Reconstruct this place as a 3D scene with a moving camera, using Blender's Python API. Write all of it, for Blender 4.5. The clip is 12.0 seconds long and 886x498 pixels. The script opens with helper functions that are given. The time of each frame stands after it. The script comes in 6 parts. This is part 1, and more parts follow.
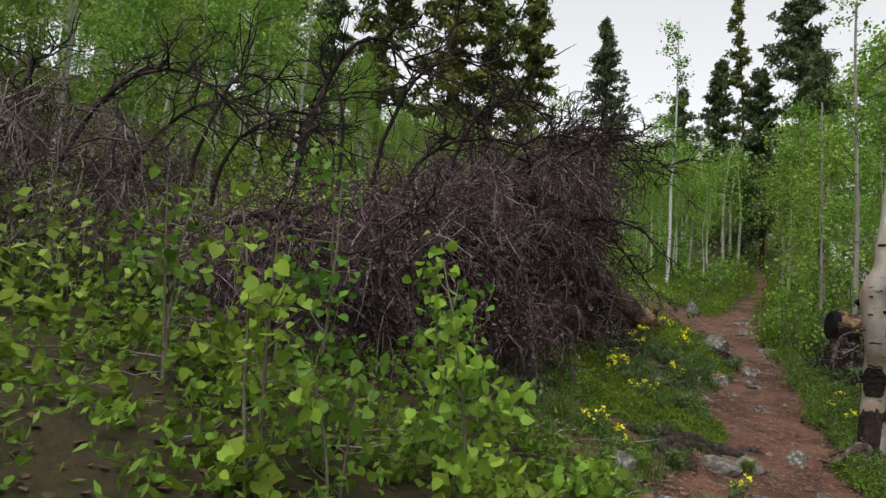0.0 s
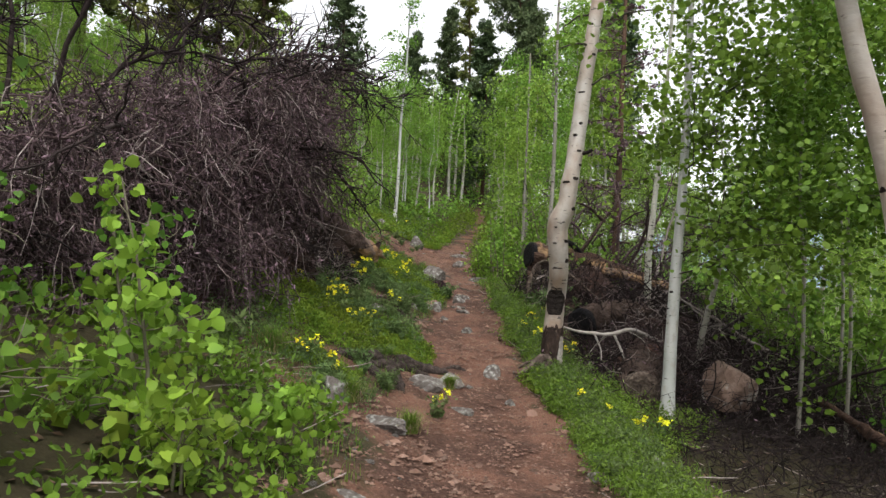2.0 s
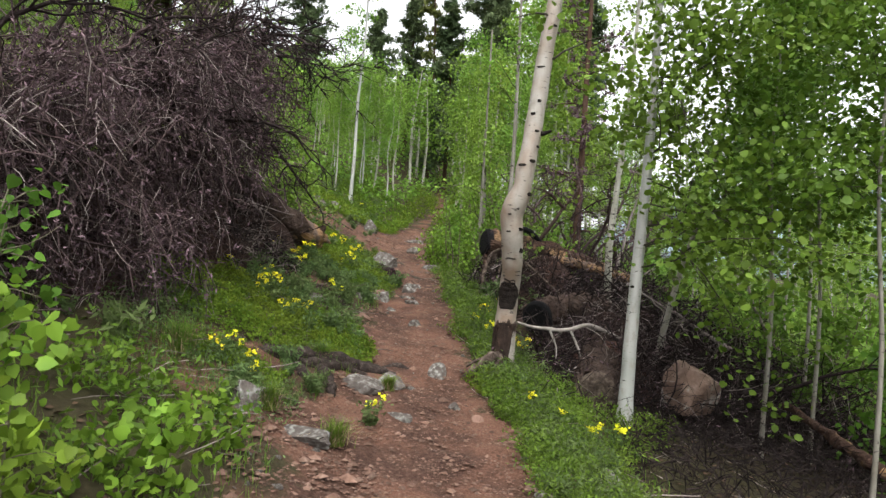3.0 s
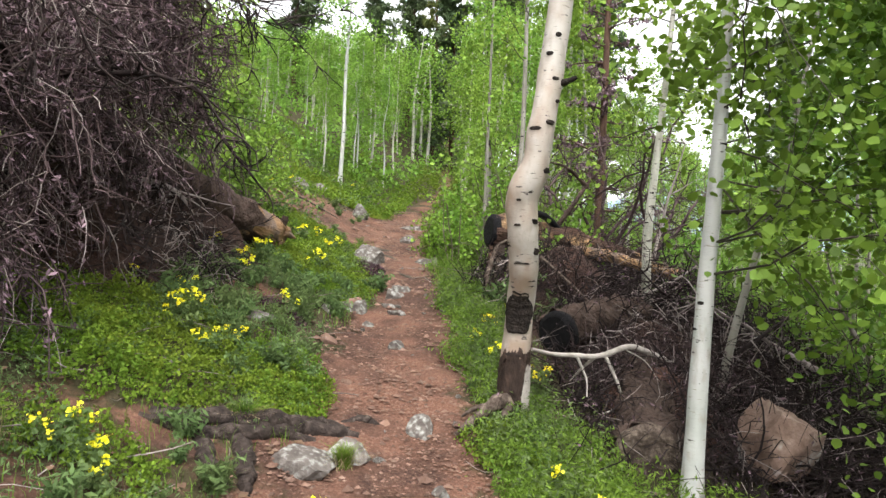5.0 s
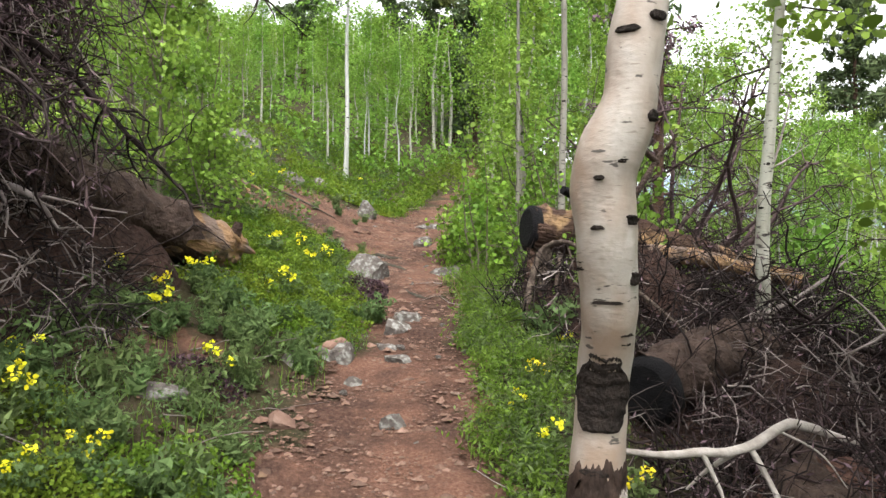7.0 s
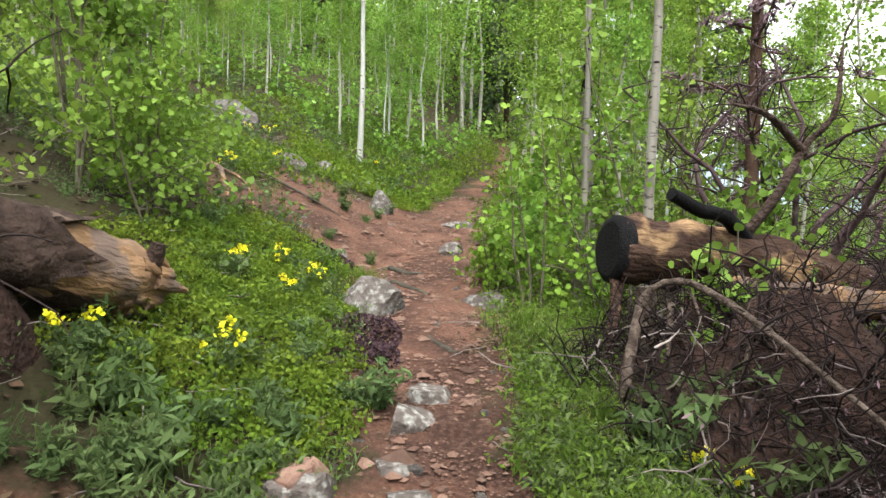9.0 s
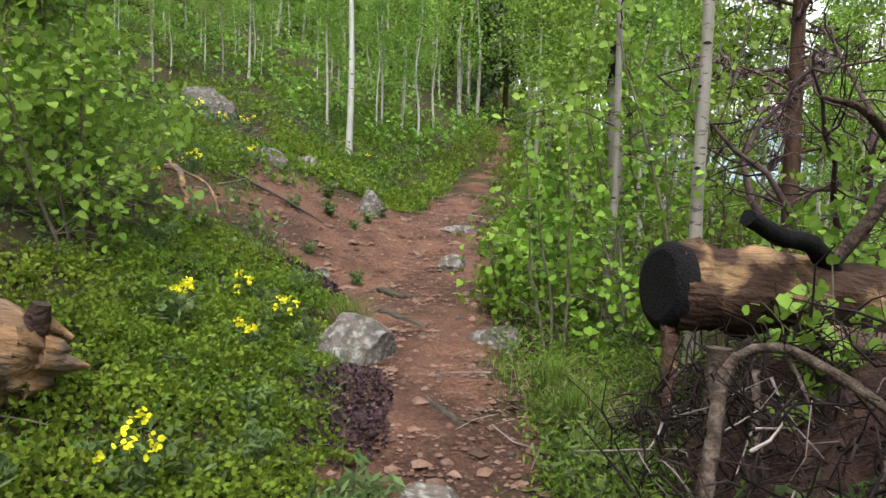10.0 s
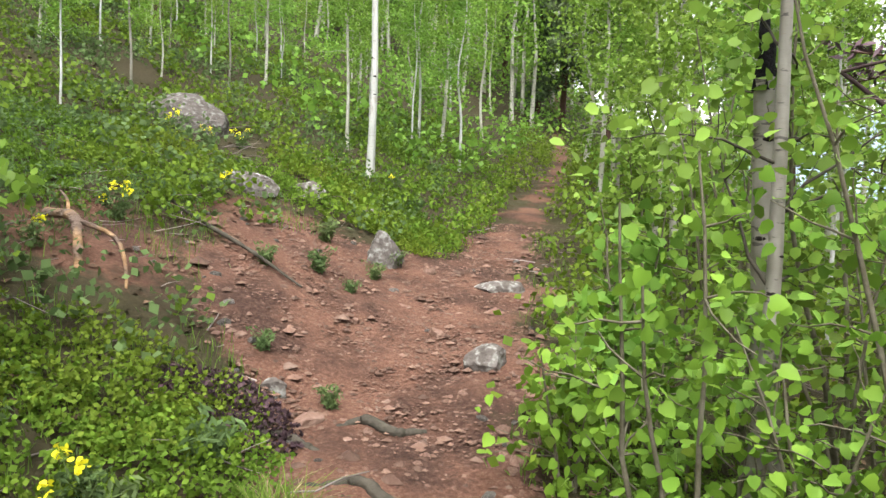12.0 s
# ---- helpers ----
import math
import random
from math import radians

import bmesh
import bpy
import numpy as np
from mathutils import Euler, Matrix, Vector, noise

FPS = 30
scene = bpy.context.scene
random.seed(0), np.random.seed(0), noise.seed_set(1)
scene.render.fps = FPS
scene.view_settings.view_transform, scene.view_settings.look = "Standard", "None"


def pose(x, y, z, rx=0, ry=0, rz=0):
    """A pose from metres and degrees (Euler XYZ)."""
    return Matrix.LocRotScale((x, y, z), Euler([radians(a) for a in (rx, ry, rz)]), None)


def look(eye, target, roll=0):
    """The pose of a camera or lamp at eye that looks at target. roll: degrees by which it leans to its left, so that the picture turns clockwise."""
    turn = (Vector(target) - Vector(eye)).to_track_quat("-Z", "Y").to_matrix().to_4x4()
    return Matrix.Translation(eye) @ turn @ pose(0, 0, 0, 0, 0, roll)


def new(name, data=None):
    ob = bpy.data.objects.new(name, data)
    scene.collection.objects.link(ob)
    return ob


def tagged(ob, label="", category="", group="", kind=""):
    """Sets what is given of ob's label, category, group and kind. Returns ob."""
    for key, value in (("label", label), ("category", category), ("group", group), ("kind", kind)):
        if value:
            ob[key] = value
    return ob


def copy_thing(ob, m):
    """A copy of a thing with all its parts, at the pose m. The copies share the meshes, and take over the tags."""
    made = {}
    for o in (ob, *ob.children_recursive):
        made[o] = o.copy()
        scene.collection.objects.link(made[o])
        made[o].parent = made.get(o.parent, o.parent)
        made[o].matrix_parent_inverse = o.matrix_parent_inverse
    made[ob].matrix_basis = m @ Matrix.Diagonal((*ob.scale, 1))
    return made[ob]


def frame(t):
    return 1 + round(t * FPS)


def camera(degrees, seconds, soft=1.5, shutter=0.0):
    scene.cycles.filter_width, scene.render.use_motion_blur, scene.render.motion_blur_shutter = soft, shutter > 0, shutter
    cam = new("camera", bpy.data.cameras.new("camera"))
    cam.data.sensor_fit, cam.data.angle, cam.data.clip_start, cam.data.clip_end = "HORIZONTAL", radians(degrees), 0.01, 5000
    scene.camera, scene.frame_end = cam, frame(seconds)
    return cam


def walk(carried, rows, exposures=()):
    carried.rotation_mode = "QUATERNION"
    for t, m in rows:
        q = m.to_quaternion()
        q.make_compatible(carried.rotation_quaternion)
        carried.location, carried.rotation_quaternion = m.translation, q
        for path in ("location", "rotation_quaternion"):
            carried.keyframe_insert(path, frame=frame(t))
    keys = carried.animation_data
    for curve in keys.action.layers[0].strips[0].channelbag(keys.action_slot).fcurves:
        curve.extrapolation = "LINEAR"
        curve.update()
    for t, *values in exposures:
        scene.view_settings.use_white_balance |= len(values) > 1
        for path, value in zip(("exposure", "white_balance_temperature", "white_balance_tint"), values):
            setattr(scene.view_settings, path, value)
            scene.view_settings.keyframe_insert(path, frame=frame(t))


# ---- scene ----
cam = camera(65.4, 12.0, soft=1.5)
METRES, EYE, TILT, LEAN, TURN = 10.0, 1.5, 0.0, 0.0, 24.0
ROWS = [
    (0.0, 0.0, 0.0, 0.0, -0.64, 7.42, -4.96),
    (0.5, 0.005, -0.0009, -0.0015, -9.73, 6.01, -5.0),
    (1.0, 0.0101, -0.002, -0.004, -17.23, 4.48, -4.31),
    (1.5, 0.0142, -0.0005, -0.0051, -20.83, 4.27, -3.39),
    (2.0, 0.0218, 0.0084, -0.0047, -21.99, 3.81, -3.39),
    (2.5, 0.0411, 0.0279, -0.0012, -25.05, 3.35, -4.25),
    (4.5, 0.1308, 0.1777, 0.0214, -24.32, 1.01, -4.03),
    (5.0, 0.1585, 0.2207, 0.0294, -23.91, 0.78, -3.0),
    (5.5, 0.1838, 0.2671, 0.0322, -23.37, 0.38, -1.26),
    (6.0, 0.2121, 0.3145, 0.0372, -23.04, 0.44, -0.72),
    (6.5, 0.2353, 0.3658, 0.04, -22.36, 0.27, -0.62),
    (7.0, 0.2529, 0.4165, 0.0457, -21.37, 0.1, -0.48),
    (9.0, 0.3152, 0.6062, 0.0749, -19.42, -1.66, -1.6),
    (9.5, 0.3263, 0.6477, 0.0806, -19.78, -1.9, -1.54),
    (10.0, 0.3435, 0.6963, 0.0965, -19.76, -2.97, -1.41),
    (10.5, 0.3586, 0.7417, 0.106, -19.56, -3.75, -1.32),
    (11.0, 0.3803, 0.7843, 0.117, -18.2, -3.97, -1.3),
    (11.5, 0.3996, 0.827, 0.1234, -15.7, -2.4, -1.78),
    (12.0, 0.4206, 0.8752, 0.133, -15.27, -2.8, -1.88),
]
walk(cam, [(t, pose(0, 0, EYE, TILT, LEAN, TURN) @ pose(METRES * x, METRES * y, METRES * z, 90 + pitch, roll, yaw)) for t, x, y, z, yaw, pitch, roll in ROWS],
     exposures=[(0.0, 0.91), (1.5, 1.24), (2.5, 1.49), (4.5, 1.94), (5.5, 2.29), (6.5, 2.21), (7.0, 2.10), (9.0, 2.14), (9.5, 1.96), (10.0, 1.78), (10.5, 2.06), (11.0, 2.15), (11.5, 2.24), (12.0, 2.24)])

# ---- light ----
SUN_ELEV, SUN_AZ = 62.0, 178.0
world = bpy.data.worlds.new("overcast_sky")
scene.world = world
world.use_nodes = True
wn, wl = world.node_tree.nodes, world.node_tree.links
sky = wn.new("ShaderNodeTexSky")
sky.sky_type = 'NISHITA'
sky.sun_disc = False
sky.sun_elevation, sky.sun_rotation = radians(SUN_ELEV), radians(SUN_AZ)
sky.air_density, sky.dust_density, sky.ozone_density = 1.0, 4.0, 1.0
grey = wn.new("ShaderNodeHueSaturation")
grey.inputs["Saturation"].default_value = 0.10
wl.new(sky.outputs["Color"], grey.inputs["Color"])
wl.new(grey.outputs["Color"], wn["Background"].inputs["Color"])
wn["Background"].inputs["Strength"].default_value = 0.155
sun_data = bpy.data.lights.new("sun", 'SUN')
sun_data.energy, sun_data.angle, sun_data.color = 0.62, radians(32), (1.0, 0.97, 0.92)
sun = new("sun", sun_data)
sun.matrix_world = look((0, 0, 0), (-math.sin(radians(SUN_AZ)) * math.cos(radians(SUN_ELEV)),
                                    -math.cos(radians(SUN_AZ)) * math.cos(radians(SUN_ELEV)), -math.sin(radians(SUN_ELEV))))


# ---- materials ----
def rgb(c):
    return (c[0], c[1], c[2], 1.0)


def material(name, stops, scale=6.0, detail=6.0, rough=0.8, bump=0.3, bump_scale=40.0, stretch=(1, 1, 1),
             island=0.0, obj_random=0.0, translucent=0.0, bump_dist=0.02, spots=None, spec=0.1, axis=None):
    """Noise-coloured surface with grain at two scales. stops: (place, colour) for the ramp. island / obj_random: value spread from piece
    to piece. translucent: share of light let through (leaves). spots: (colour, scale, low, high) of a second layer of blotches."""
    m = bpy.data.materials.new(name)
    m.use_nodes = True
    n, l = m.node_tree.nodes, m.node_tree.links
    b = n["Principled BSDF"]
    geo = n.new("ShaderNodeTexCoord")
    mp = n.new("ShaderNodeMapping")
    mp.inputs["Scale"].default_value = stretch
    if axis:
        turn = n.new("ShaderNodeMapping")
        turn.inputs["Rotation"].default_value = Vector(axis).rotation_difference(Vector((0, 0, 1))).to_euler()
        l.new(geo.outputs["Object"], turn.inputs["Vector"])
        l.new(turn.outputs["Vector"], mp.inputs["Vector"])
    else:
        l.new(geo.outputs["Object"], mp.inputs["Vector"])
    no = n.new("ShaderNodeTexNoise")
    no.inputs["Scale"].default_value, no.inputs["Detail"].default_value = scale, detail
    no.inputs["Roughness"].default_value = 0.65
    l.new(mp.outputs["Vector"], no.inputs["Vector"])
    ramp = n.new("ShaderNodeValToRGB")
    while len(ramp.color_ramp.elements) < len(stops):
        ramp.color_ramp.elements.new(0.5)
    for e, (p, c) in zip(ramp.color_ramp.elements, stops):
        e.position, e.color = p, rgb(c)
    l.new(no.outputs["Fac"], ramp.inputs["Fac"])
    col = ramp.outputs["Color"]
    if spots:
        sc, ss, lo, hi = spots
        n2 = n.new("ShaderNodeTexNoise")
        n2.inputs["Scale"].default_value, n2.inputs["Detail"].default_value = ss, 5.0
        l.new(geo.outputs["Object"], n2.inputs["Vector"])
        mr = n.new("ShaderNodeMapRange")
        mr.inputs["From Min"].default_value, mr.inputs["From Max"].default_value = lo, hi
        l.new(n2.outputs["Fac"], mr.inputs["Value"])
        mx = n.new("ShaderNodeMix")
        mx.data_type = 'RGBA'
        l.new(mr.outputs["Result"], mx.inputs["Factor"])
        l.new(col, mx.inputs["A"])
        mx.inputs["B"].default_value = rgb(sc)
        col = mx.outputs["Result"]
    if island or obj_random:
        hs = n.new("ShaderNodeHueSaturation")
        l.new(col, hs.inputs["Color"])
        src = n.new("ShaderNodeNewGeometry").outputs["Random Per Island"] if island else n.new("ShaderNodeObjectInfo").outputs["Random"]
        mr2 = n.new("ShaderNodeMapRange")
        sp = island or obj_random
        mr2.inputs["To Min"].default_value, mr2.inputs["To Max"].default_value = 1 - sp, 1 + sp
        l.new(src, mr2.inputs["Value"])
        l.new(mr2.outputs["Result"], hs.inputs["Value"])
        if island and translucent:
            mr3 = n.new("ShaderNodeMapRange")
            mr3.inputs["To Min"].default_value, mr3.inputs["To Max"].default_value = 0.485, 0.515
            l.new(n.new("ShaderNodeObjectInfo").outputs["Random"], mr3.inputs["Value"])
            l.new(mr3.outputs["Result"], hs.inputs["Hue"])
        col = hs.outputs["Color"]
    l.new(col, b.inputs["Base Color"])
    b.inputs["Roughness"].default_value = rough
    b.inputs["Specular IOR Level"].default_value = spec
    if bump:
        nb = n.new("ShaderNodeTexNoise")
        nb.inputs["Scale"].default_value, nb.inputs["Detail"].default_value = bump_scale, 6.0
        l.new(mp.outputs["Vector"], nb.inputs["Vector"])
        bp = n.new("ShaderNodeBump")
        bp.inputs["Strength"].default_value, bp.inputs["Distance"].default_value = bump, bump_dist
        l.new(nb.outputs["Fac"], bp.inputs["Height"])
        l.new(bp.outputs["Normal"], b.inputs["Normal"])
    if translucent:
        tr = n.new("ShaderNodeBsdfTranslucent")
        l.new(col, tr.inputs["Color"])
        ms = n.new("ShaderNodeMixShader")
        ms.inputs["Fac"].default_value = translucent
        l.new(b.outputs["BSDF"], ms.inputs[1])
        l.new(tr.outputs["BSDF"], ms.inputs[2])
        l.new(ms.outputs["Shader"], n["Material Output"].inputs["Surface"])
    return m


def leaf_mat(name, dark, light, island=0.35, translucent=0.4, scale=1.2, rough=0.5):
    return material(name, [(0.3, dark), (0.7, light)], scale=scale, detail=3, rough=rough, bump=0, island=island,
                    translucent=translucent, spec=0.15)


MAT_ASPEN = leaf_mat("aspen_leaf", (0.109, 0.202, 0.0294), (0.207, 0.328, 0.0538), 0.42, 0.42)
MAT_ASPEN_NEAR = leaf_mat("aspen_sprout_leaf", (0.107, 0.205, 0.0229), (0.196, 0.31, 0.0375), 0.42, 0.40, 3.0)
# darker copy of the aspen leaf, with the shade put into its colour
MAT_ASPEN_SHADED = leaf_mat("aspen_leaf_shaded", (0.0622, 0.128, 0.0172), (0.116, 0.205, 0.0269), 0.42, 0.42, 2.0)
MAT_NEEDLE = leaf_mat("conifer_needle", (0.0488, 0.078, 0.0358), (0.0975, 0.133, 0.0572), 0.45, 0.3, 2.5, 0.7)
MAT_NEEDLE_OLD = leaf_mat("pine_needle", (0.068, 0.0941, 0.0252), (0.146, 0.158, 0.0405), 0.45, 0.3, 2.5, 0.7)
MAT_MATLEAF = leaf_mat("bearberry_leaf", (0.0689, 0.12, 0.0113), (0.139, 0.199, 0.0207), 0.32, 0.35, 2.6, 0.75)
MAT_FORB = leaf_mat("forb_leaf", (0.0697, 0.111, 0.0362), (0.119, 0.167, 0.0614), 0.35, 0.4, 3.0, 0.75)
MAT_GRASS = leaf_mat("grass_blade", (0.0673, 0.126, 0.0148), (0.13, 0.201, 0.0295), 0.4, 0.4, 4.0, 0.75)
MAT_STRAW = leaf_mat("dry_grass", (0.196, 0.154, 0.084), (0.294, 0.238, 0.133), 0.35, 0.2, 4.0, 0.8)
MAT_PETAL = leaf_mat("yellow_petal", (0.684, 0.63, 0.018), (0.792, 0.756, 0.045), 0.15, 0.3)
MAT_STEM = material("green_stem", [(0.3, (0.07, 0.112, 0.035)), (0.7, (0.119, 0.154, 0.056))], bump=0)
MAT_TWIG = material("sapling_bark", [(0.3, (0.066, 0.057, 0.036)), (0.7, (0.144, 0.132, 0.096))], scale=18, rough=0.8, bump=0.3, bump_scale=60)
MAT_LIMB = material("limb_bark", [(0.3, (0.025, 0.0225, 0.0175)), (0.7, (0.075, 0.065, 0.05))], scale=14, bump=0.4, bump_scale=50)
MAT_DEAD = material("dead_twig", [(0.3, (0.0259, 0.0168, 0.0167)), (0.55, (0.0621, 0.0423, 0.0422)), (0.8, (0.128, 0.0953, 0.092))], scale=9, rough=0.9,
                    bump=0.3, bump_scale=60, island=0.45)
MAT_DEADGREY = material("weathered_twig", [(0.3, (0.12, 0.095, 0.088)), (0.7, (0.268, 0.232, 0.218))], scale=12, rough=0.9, bump=0.3, bump_scale=60, island=0.4)
MAT_DEADNEEDLE = material("dead_needle", [(0.3, (0.0549, 0.0351, 0.0419)), (0.6, (0.144, 0.0979, 0.113)), (0.75, (0.244, 0.174, 0.197))], scale=5, rough=0.95, bump=0, island=0.5)
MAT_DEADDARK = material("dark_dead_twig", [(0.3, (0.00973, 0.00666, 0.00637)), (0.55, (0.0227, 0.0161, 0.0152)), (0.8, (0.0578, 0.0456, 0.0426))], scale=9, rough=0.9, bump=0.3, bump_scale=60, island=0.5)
MAT_ROOT = material("old_root", [(0.3, (0.0195, 0.0137, 0.0111)), (0.5, (0.065, 0.0488, 0.039)), (0.75, (0.176, 0.14, 0.114))], scale=16, rough=0.9, bump=1.0, bump_scale=50)
MAT_GREYWOOD = material("grey_deadwood", [(0.25, (0.162, 0.14, 0.123)), (0.75, (0.391, 0.357, 0.323))], scale=10, stretch=(1, 1, 1), bump=0.4, bump_scale=70)
MAT_LOG = material("bare_log", [(0.25, (0.0104, 0.00653, 0.00544)), (0.48, (0.0432, 0.0245, 0.018)), (0.66, (0.0576, 0.0354, 0.025)), (0.82, (0.115, 0.0734, 0.049))], scale=13, stretch=(1, 1, .22), axis=(.93, .33, -.12), bump=1.0, bump_scale=26, bump_dist=0.05,
                   spots=((0.25, 0.16, 0.085), 5.0, 0.53, 0.68))
MAT_BARKLOG = material("dark_log_bark", [(0.3, (0.0209, 0.0143, 0.012)), (0.7, (0.0823, 0.0562, 0.0449))], scale=10, bump=0.9, bump_scale=35, bump_dist=0.04)
MAT_WOOD = material("broken_wood", [(0.25, (0.0863, 0.0487, 0.0285)), (0.5, (0.233, 0.141, 0.0747)), (0.75, (0.38, 0.259, 0.146))], scale=12, stretch=(1, 1, .38), axis=(-.5, -.78, .28), bump=0.9, bump_scale=34, bump_dist=0.04,
                    spots=((0.13, 0.0942, 0.0747), 5.0, 0.46, 0.56))
MAT_CHAR = material("charred_wood", [(0.3, (0.0024, 0.0024, 0.0028)), (0.7, (0.0104, 0.0096, 0.0104))], scale=20, rough=0.85, bump=0.5, bump_scale=80)
MAT_SOILDARK = material("root_soil", [(0.25, (0.0146, 0.00851, 0.0068)), (0.55, (0.0408, 0.0239, 0.0188)), (0.8, (0.0907, 0.051, 0.0392))], scale=14, bump=1.0, bump_scale=40, bump_dist=0.04)
MAT_ROCK = material("granite", [(0.25, (0.0482, 0.0394, 0.0342)), (0.5, (0.0944, 0.0816, 0.073)), (0.75, (0.15, 0.134, 0.122))], scale=11, rough=0.96, bump=1.0, bump_scale=32, obj_random=0.25,
                    spots=((0.235, 0.235, 0.215), 24.0, 0.50, 0.68))
MAT_ROCKRED = material("red_sandstone", [(0.25, (0.0936, 0.054, 0.0396)), (0.5, (0.169, 0.104, 0.0792)), (0.75, (0.245, 0.169, 0.133))], scale=6, bump=0.7, bump_scale=28, obj_random=0.25)
MAT_BOULDER = material("pale_red_rock", [(0.25, (0.078, 0.0484, 0.0374)), (0.5, (0.156, 0.105, 0.0819)), (0.75, (0.257, 0.195, 0.16))], scale=6, rough=0.97, bump=1.0, bump_scale=26,
                       spots=((0.328, 0.312, 0.289), 4.0, 0.58, 0.66))
MAT_PEBBLE = material("pebble", [(0.25, (0.0768, 0.041, 0.0289)), (0.55, (0.125, 0.0768, 0.0573)), (0.8, (0.191, 0.141, 0.114))], scale=10, bump=0.4, bump_scale=60, island=0.45)
MAT_LITTER = material("leaf_litter", [(0.3, (0.0496, 0.0298, 0.0198)), (0.7, (0.119, 0.0769, 0.0496))], scale=9, bump=0, island=0.5, rough=0.9)
MAT_WITHERED = material("withered_leaf", [(0.3, (0.022, 0.013, 0.015)), (0.6, (0.055, 0.033, 0.038)), (0.75, (0.10, 0.066, 0.07))], scale=5, rough=0.9, bump=0, island=0.5)
MAT_OLDROOT = material("dark_trail_root", [(0.3, (0.012, 0.009, 0.008)), (0.55, (0.035, 0.026, 0.022)), (0.8, (0.11, 0.09, 0.075))], scale=22, bump=1.0, bump_scale=60)
MAT_REDSOIL = material("red_crumbly_soil", [(0.25, (0.03, 0.016, 0.012)), (0.5, (0.085, 0.045, 0.034)), (0.75, (0.15, 0.085, 0.065))], scale=16, bump=1.0, bump_scale=44, bump_dist=0.04)
MAT_SCAR = material("aspen_scar", [(0.3, (0.005, 0.004, 0.0035)), (0.7, (0.0275, 0.021, 0.0175))], scale=25, bump=0.8, bump_scale=60)


def aspen_bark(name, pale, warm, marks=0.60, char=None):
    """Smooth pale bark with thin dark cross marks and grey stains; char: (height, softness) of a burnt foot."""
    m = bpy.data.materials.new(name)
    m.use_nodes = True
    n, l = m.node_tree.nodes, m.node_tree.links
    b = n["Principled BSDF"]
    co = n.new("ShaderNodeTexCoord").outputs["Object"]

    def noise_at(scale, stretch, detail=5):
        mp = n.new("ShaderNodeMapping")
        mp.inputs["Scale"].default_value = stretch
        l.new(co, mp.inputs["Vector"])
        t = n.new("ShaderNodeTexNoise")
        t.inputs["Scale"].default_value, t.inputs["Detail"].default_value = scale, detail
        l.new(mp.outputs["Vector"], t.inputs["Vector"])
        return t.outputs["Fac"]

    def mix(a, c, fac):
        x = n.new("ShaderNodeMix")
        x.data_type = 'RGBA'
        l.new(fac, x.inputs["Factor"])
        l.new(a, x.inputs["A"])
        x.inputs["B"].default_value = rgb(c)
        return x.outputs["Result"]

    def span(v, lo, hi):
        r = n.new("ShaderNodeMapRange")
        r.inputs["From Min"].default_value, r.inputs["From Max"].default_value = lo, hi
        l.new(v, r.inputs["Value"])
        return r.outputs["Result"]

    base = n.new("ShaderNodeValToRGB")
    base.color_ramp.elements[0].position, base.color_ramp.elements[0].color = 0.38, rgb(warm)
    base.color_ramp.elements[1].position, base.color_ramp.elements[1].color = 0.62, rgb(pale)
    l.new(noise_at(4.5, (1, 1, 0.6)), base.inputs["Fac"])
    col = mix(base.outputs["Color"], (0.20, 0.17, 0.14), span(noise_at(16, (1, 1, 0.4)), 0.55, 0.80))
    col = mix(col, (0.05, 0.042, 0.035), span(noise_at(5.0, (2.4, 2.4, 8.0), 3), marks, marks + 0.04))
    col = mix(col, (0.16, 0.13, 0.10), span(noise_at(7.0, (2.2, 2.2, 16.0), 4), .64, .72))
    if char:
        sep = n.new("ShaderNodeSeparateXYZ")
        l.new(co, sep.inputs["Vector"])
        ad = n.new("ShaderNodeMath")
        ad.operation = 'MULTIPLY_ADD'
        l.new(noise_at(5, (1, 1, 0.7)), ad.inputs[0])
        ad.inputs[1].default_value = -char[1] * 6
        l.new(sep.outputs["Z"], ad.inputs[2])
        col = mix(col, (0.022, 0.017, 0.015), span(ad.outputs[0], char[0] - char[1] * 3, char[0] - char[1] * 3.3))
    l.new(col, b.inputs["Base Color"])
    b.inputs["Roughness"].default_value = 0.65
    bp = n.new("ShaderNodeBump")
    bp.inputs["Strength"].default_value, bp.inputs["Distance"].default_value = 0.35, 0.01
    l.new(noise_at(30, (1, 1, 2.0)), bp.inputs["Height"])
    l.new(bp.outputs["Normal"], b.inputs["Normal"])
    return m


MAT_BARK_BURNT = aspen_bark("old_aspen_bark", (0.324, 0.297, 0.265), (0.218, 0.158, 0.117), 0.66)
MAT_BARK_WHITE = aspen_bark("white_aspen_bark", (0.355, 0.35, 0.331), (0.267, 0.276, 0.252), 0.69)
MAT_BARK = aspen_bark("aspen_bark", (0.353, 0.341, 0.294), (0.235, 0.235, 0.182), 0.62)
MAT_BARK_DARK = aspen_bark("grey_aspen_bark", (0.2, 0.188, 0.159), (0.118, 0.106, 0.0826), 0.62)
MAT_BARK_PINE = material("pine_bark", [(0.3, (0.0303, 0.0176, 0.0132)), (0.7, (0.0935, 0.055, 0.0385))], scale=10, stretch=(1, 1, 0.3), bump=0.8, bump_scale=25)


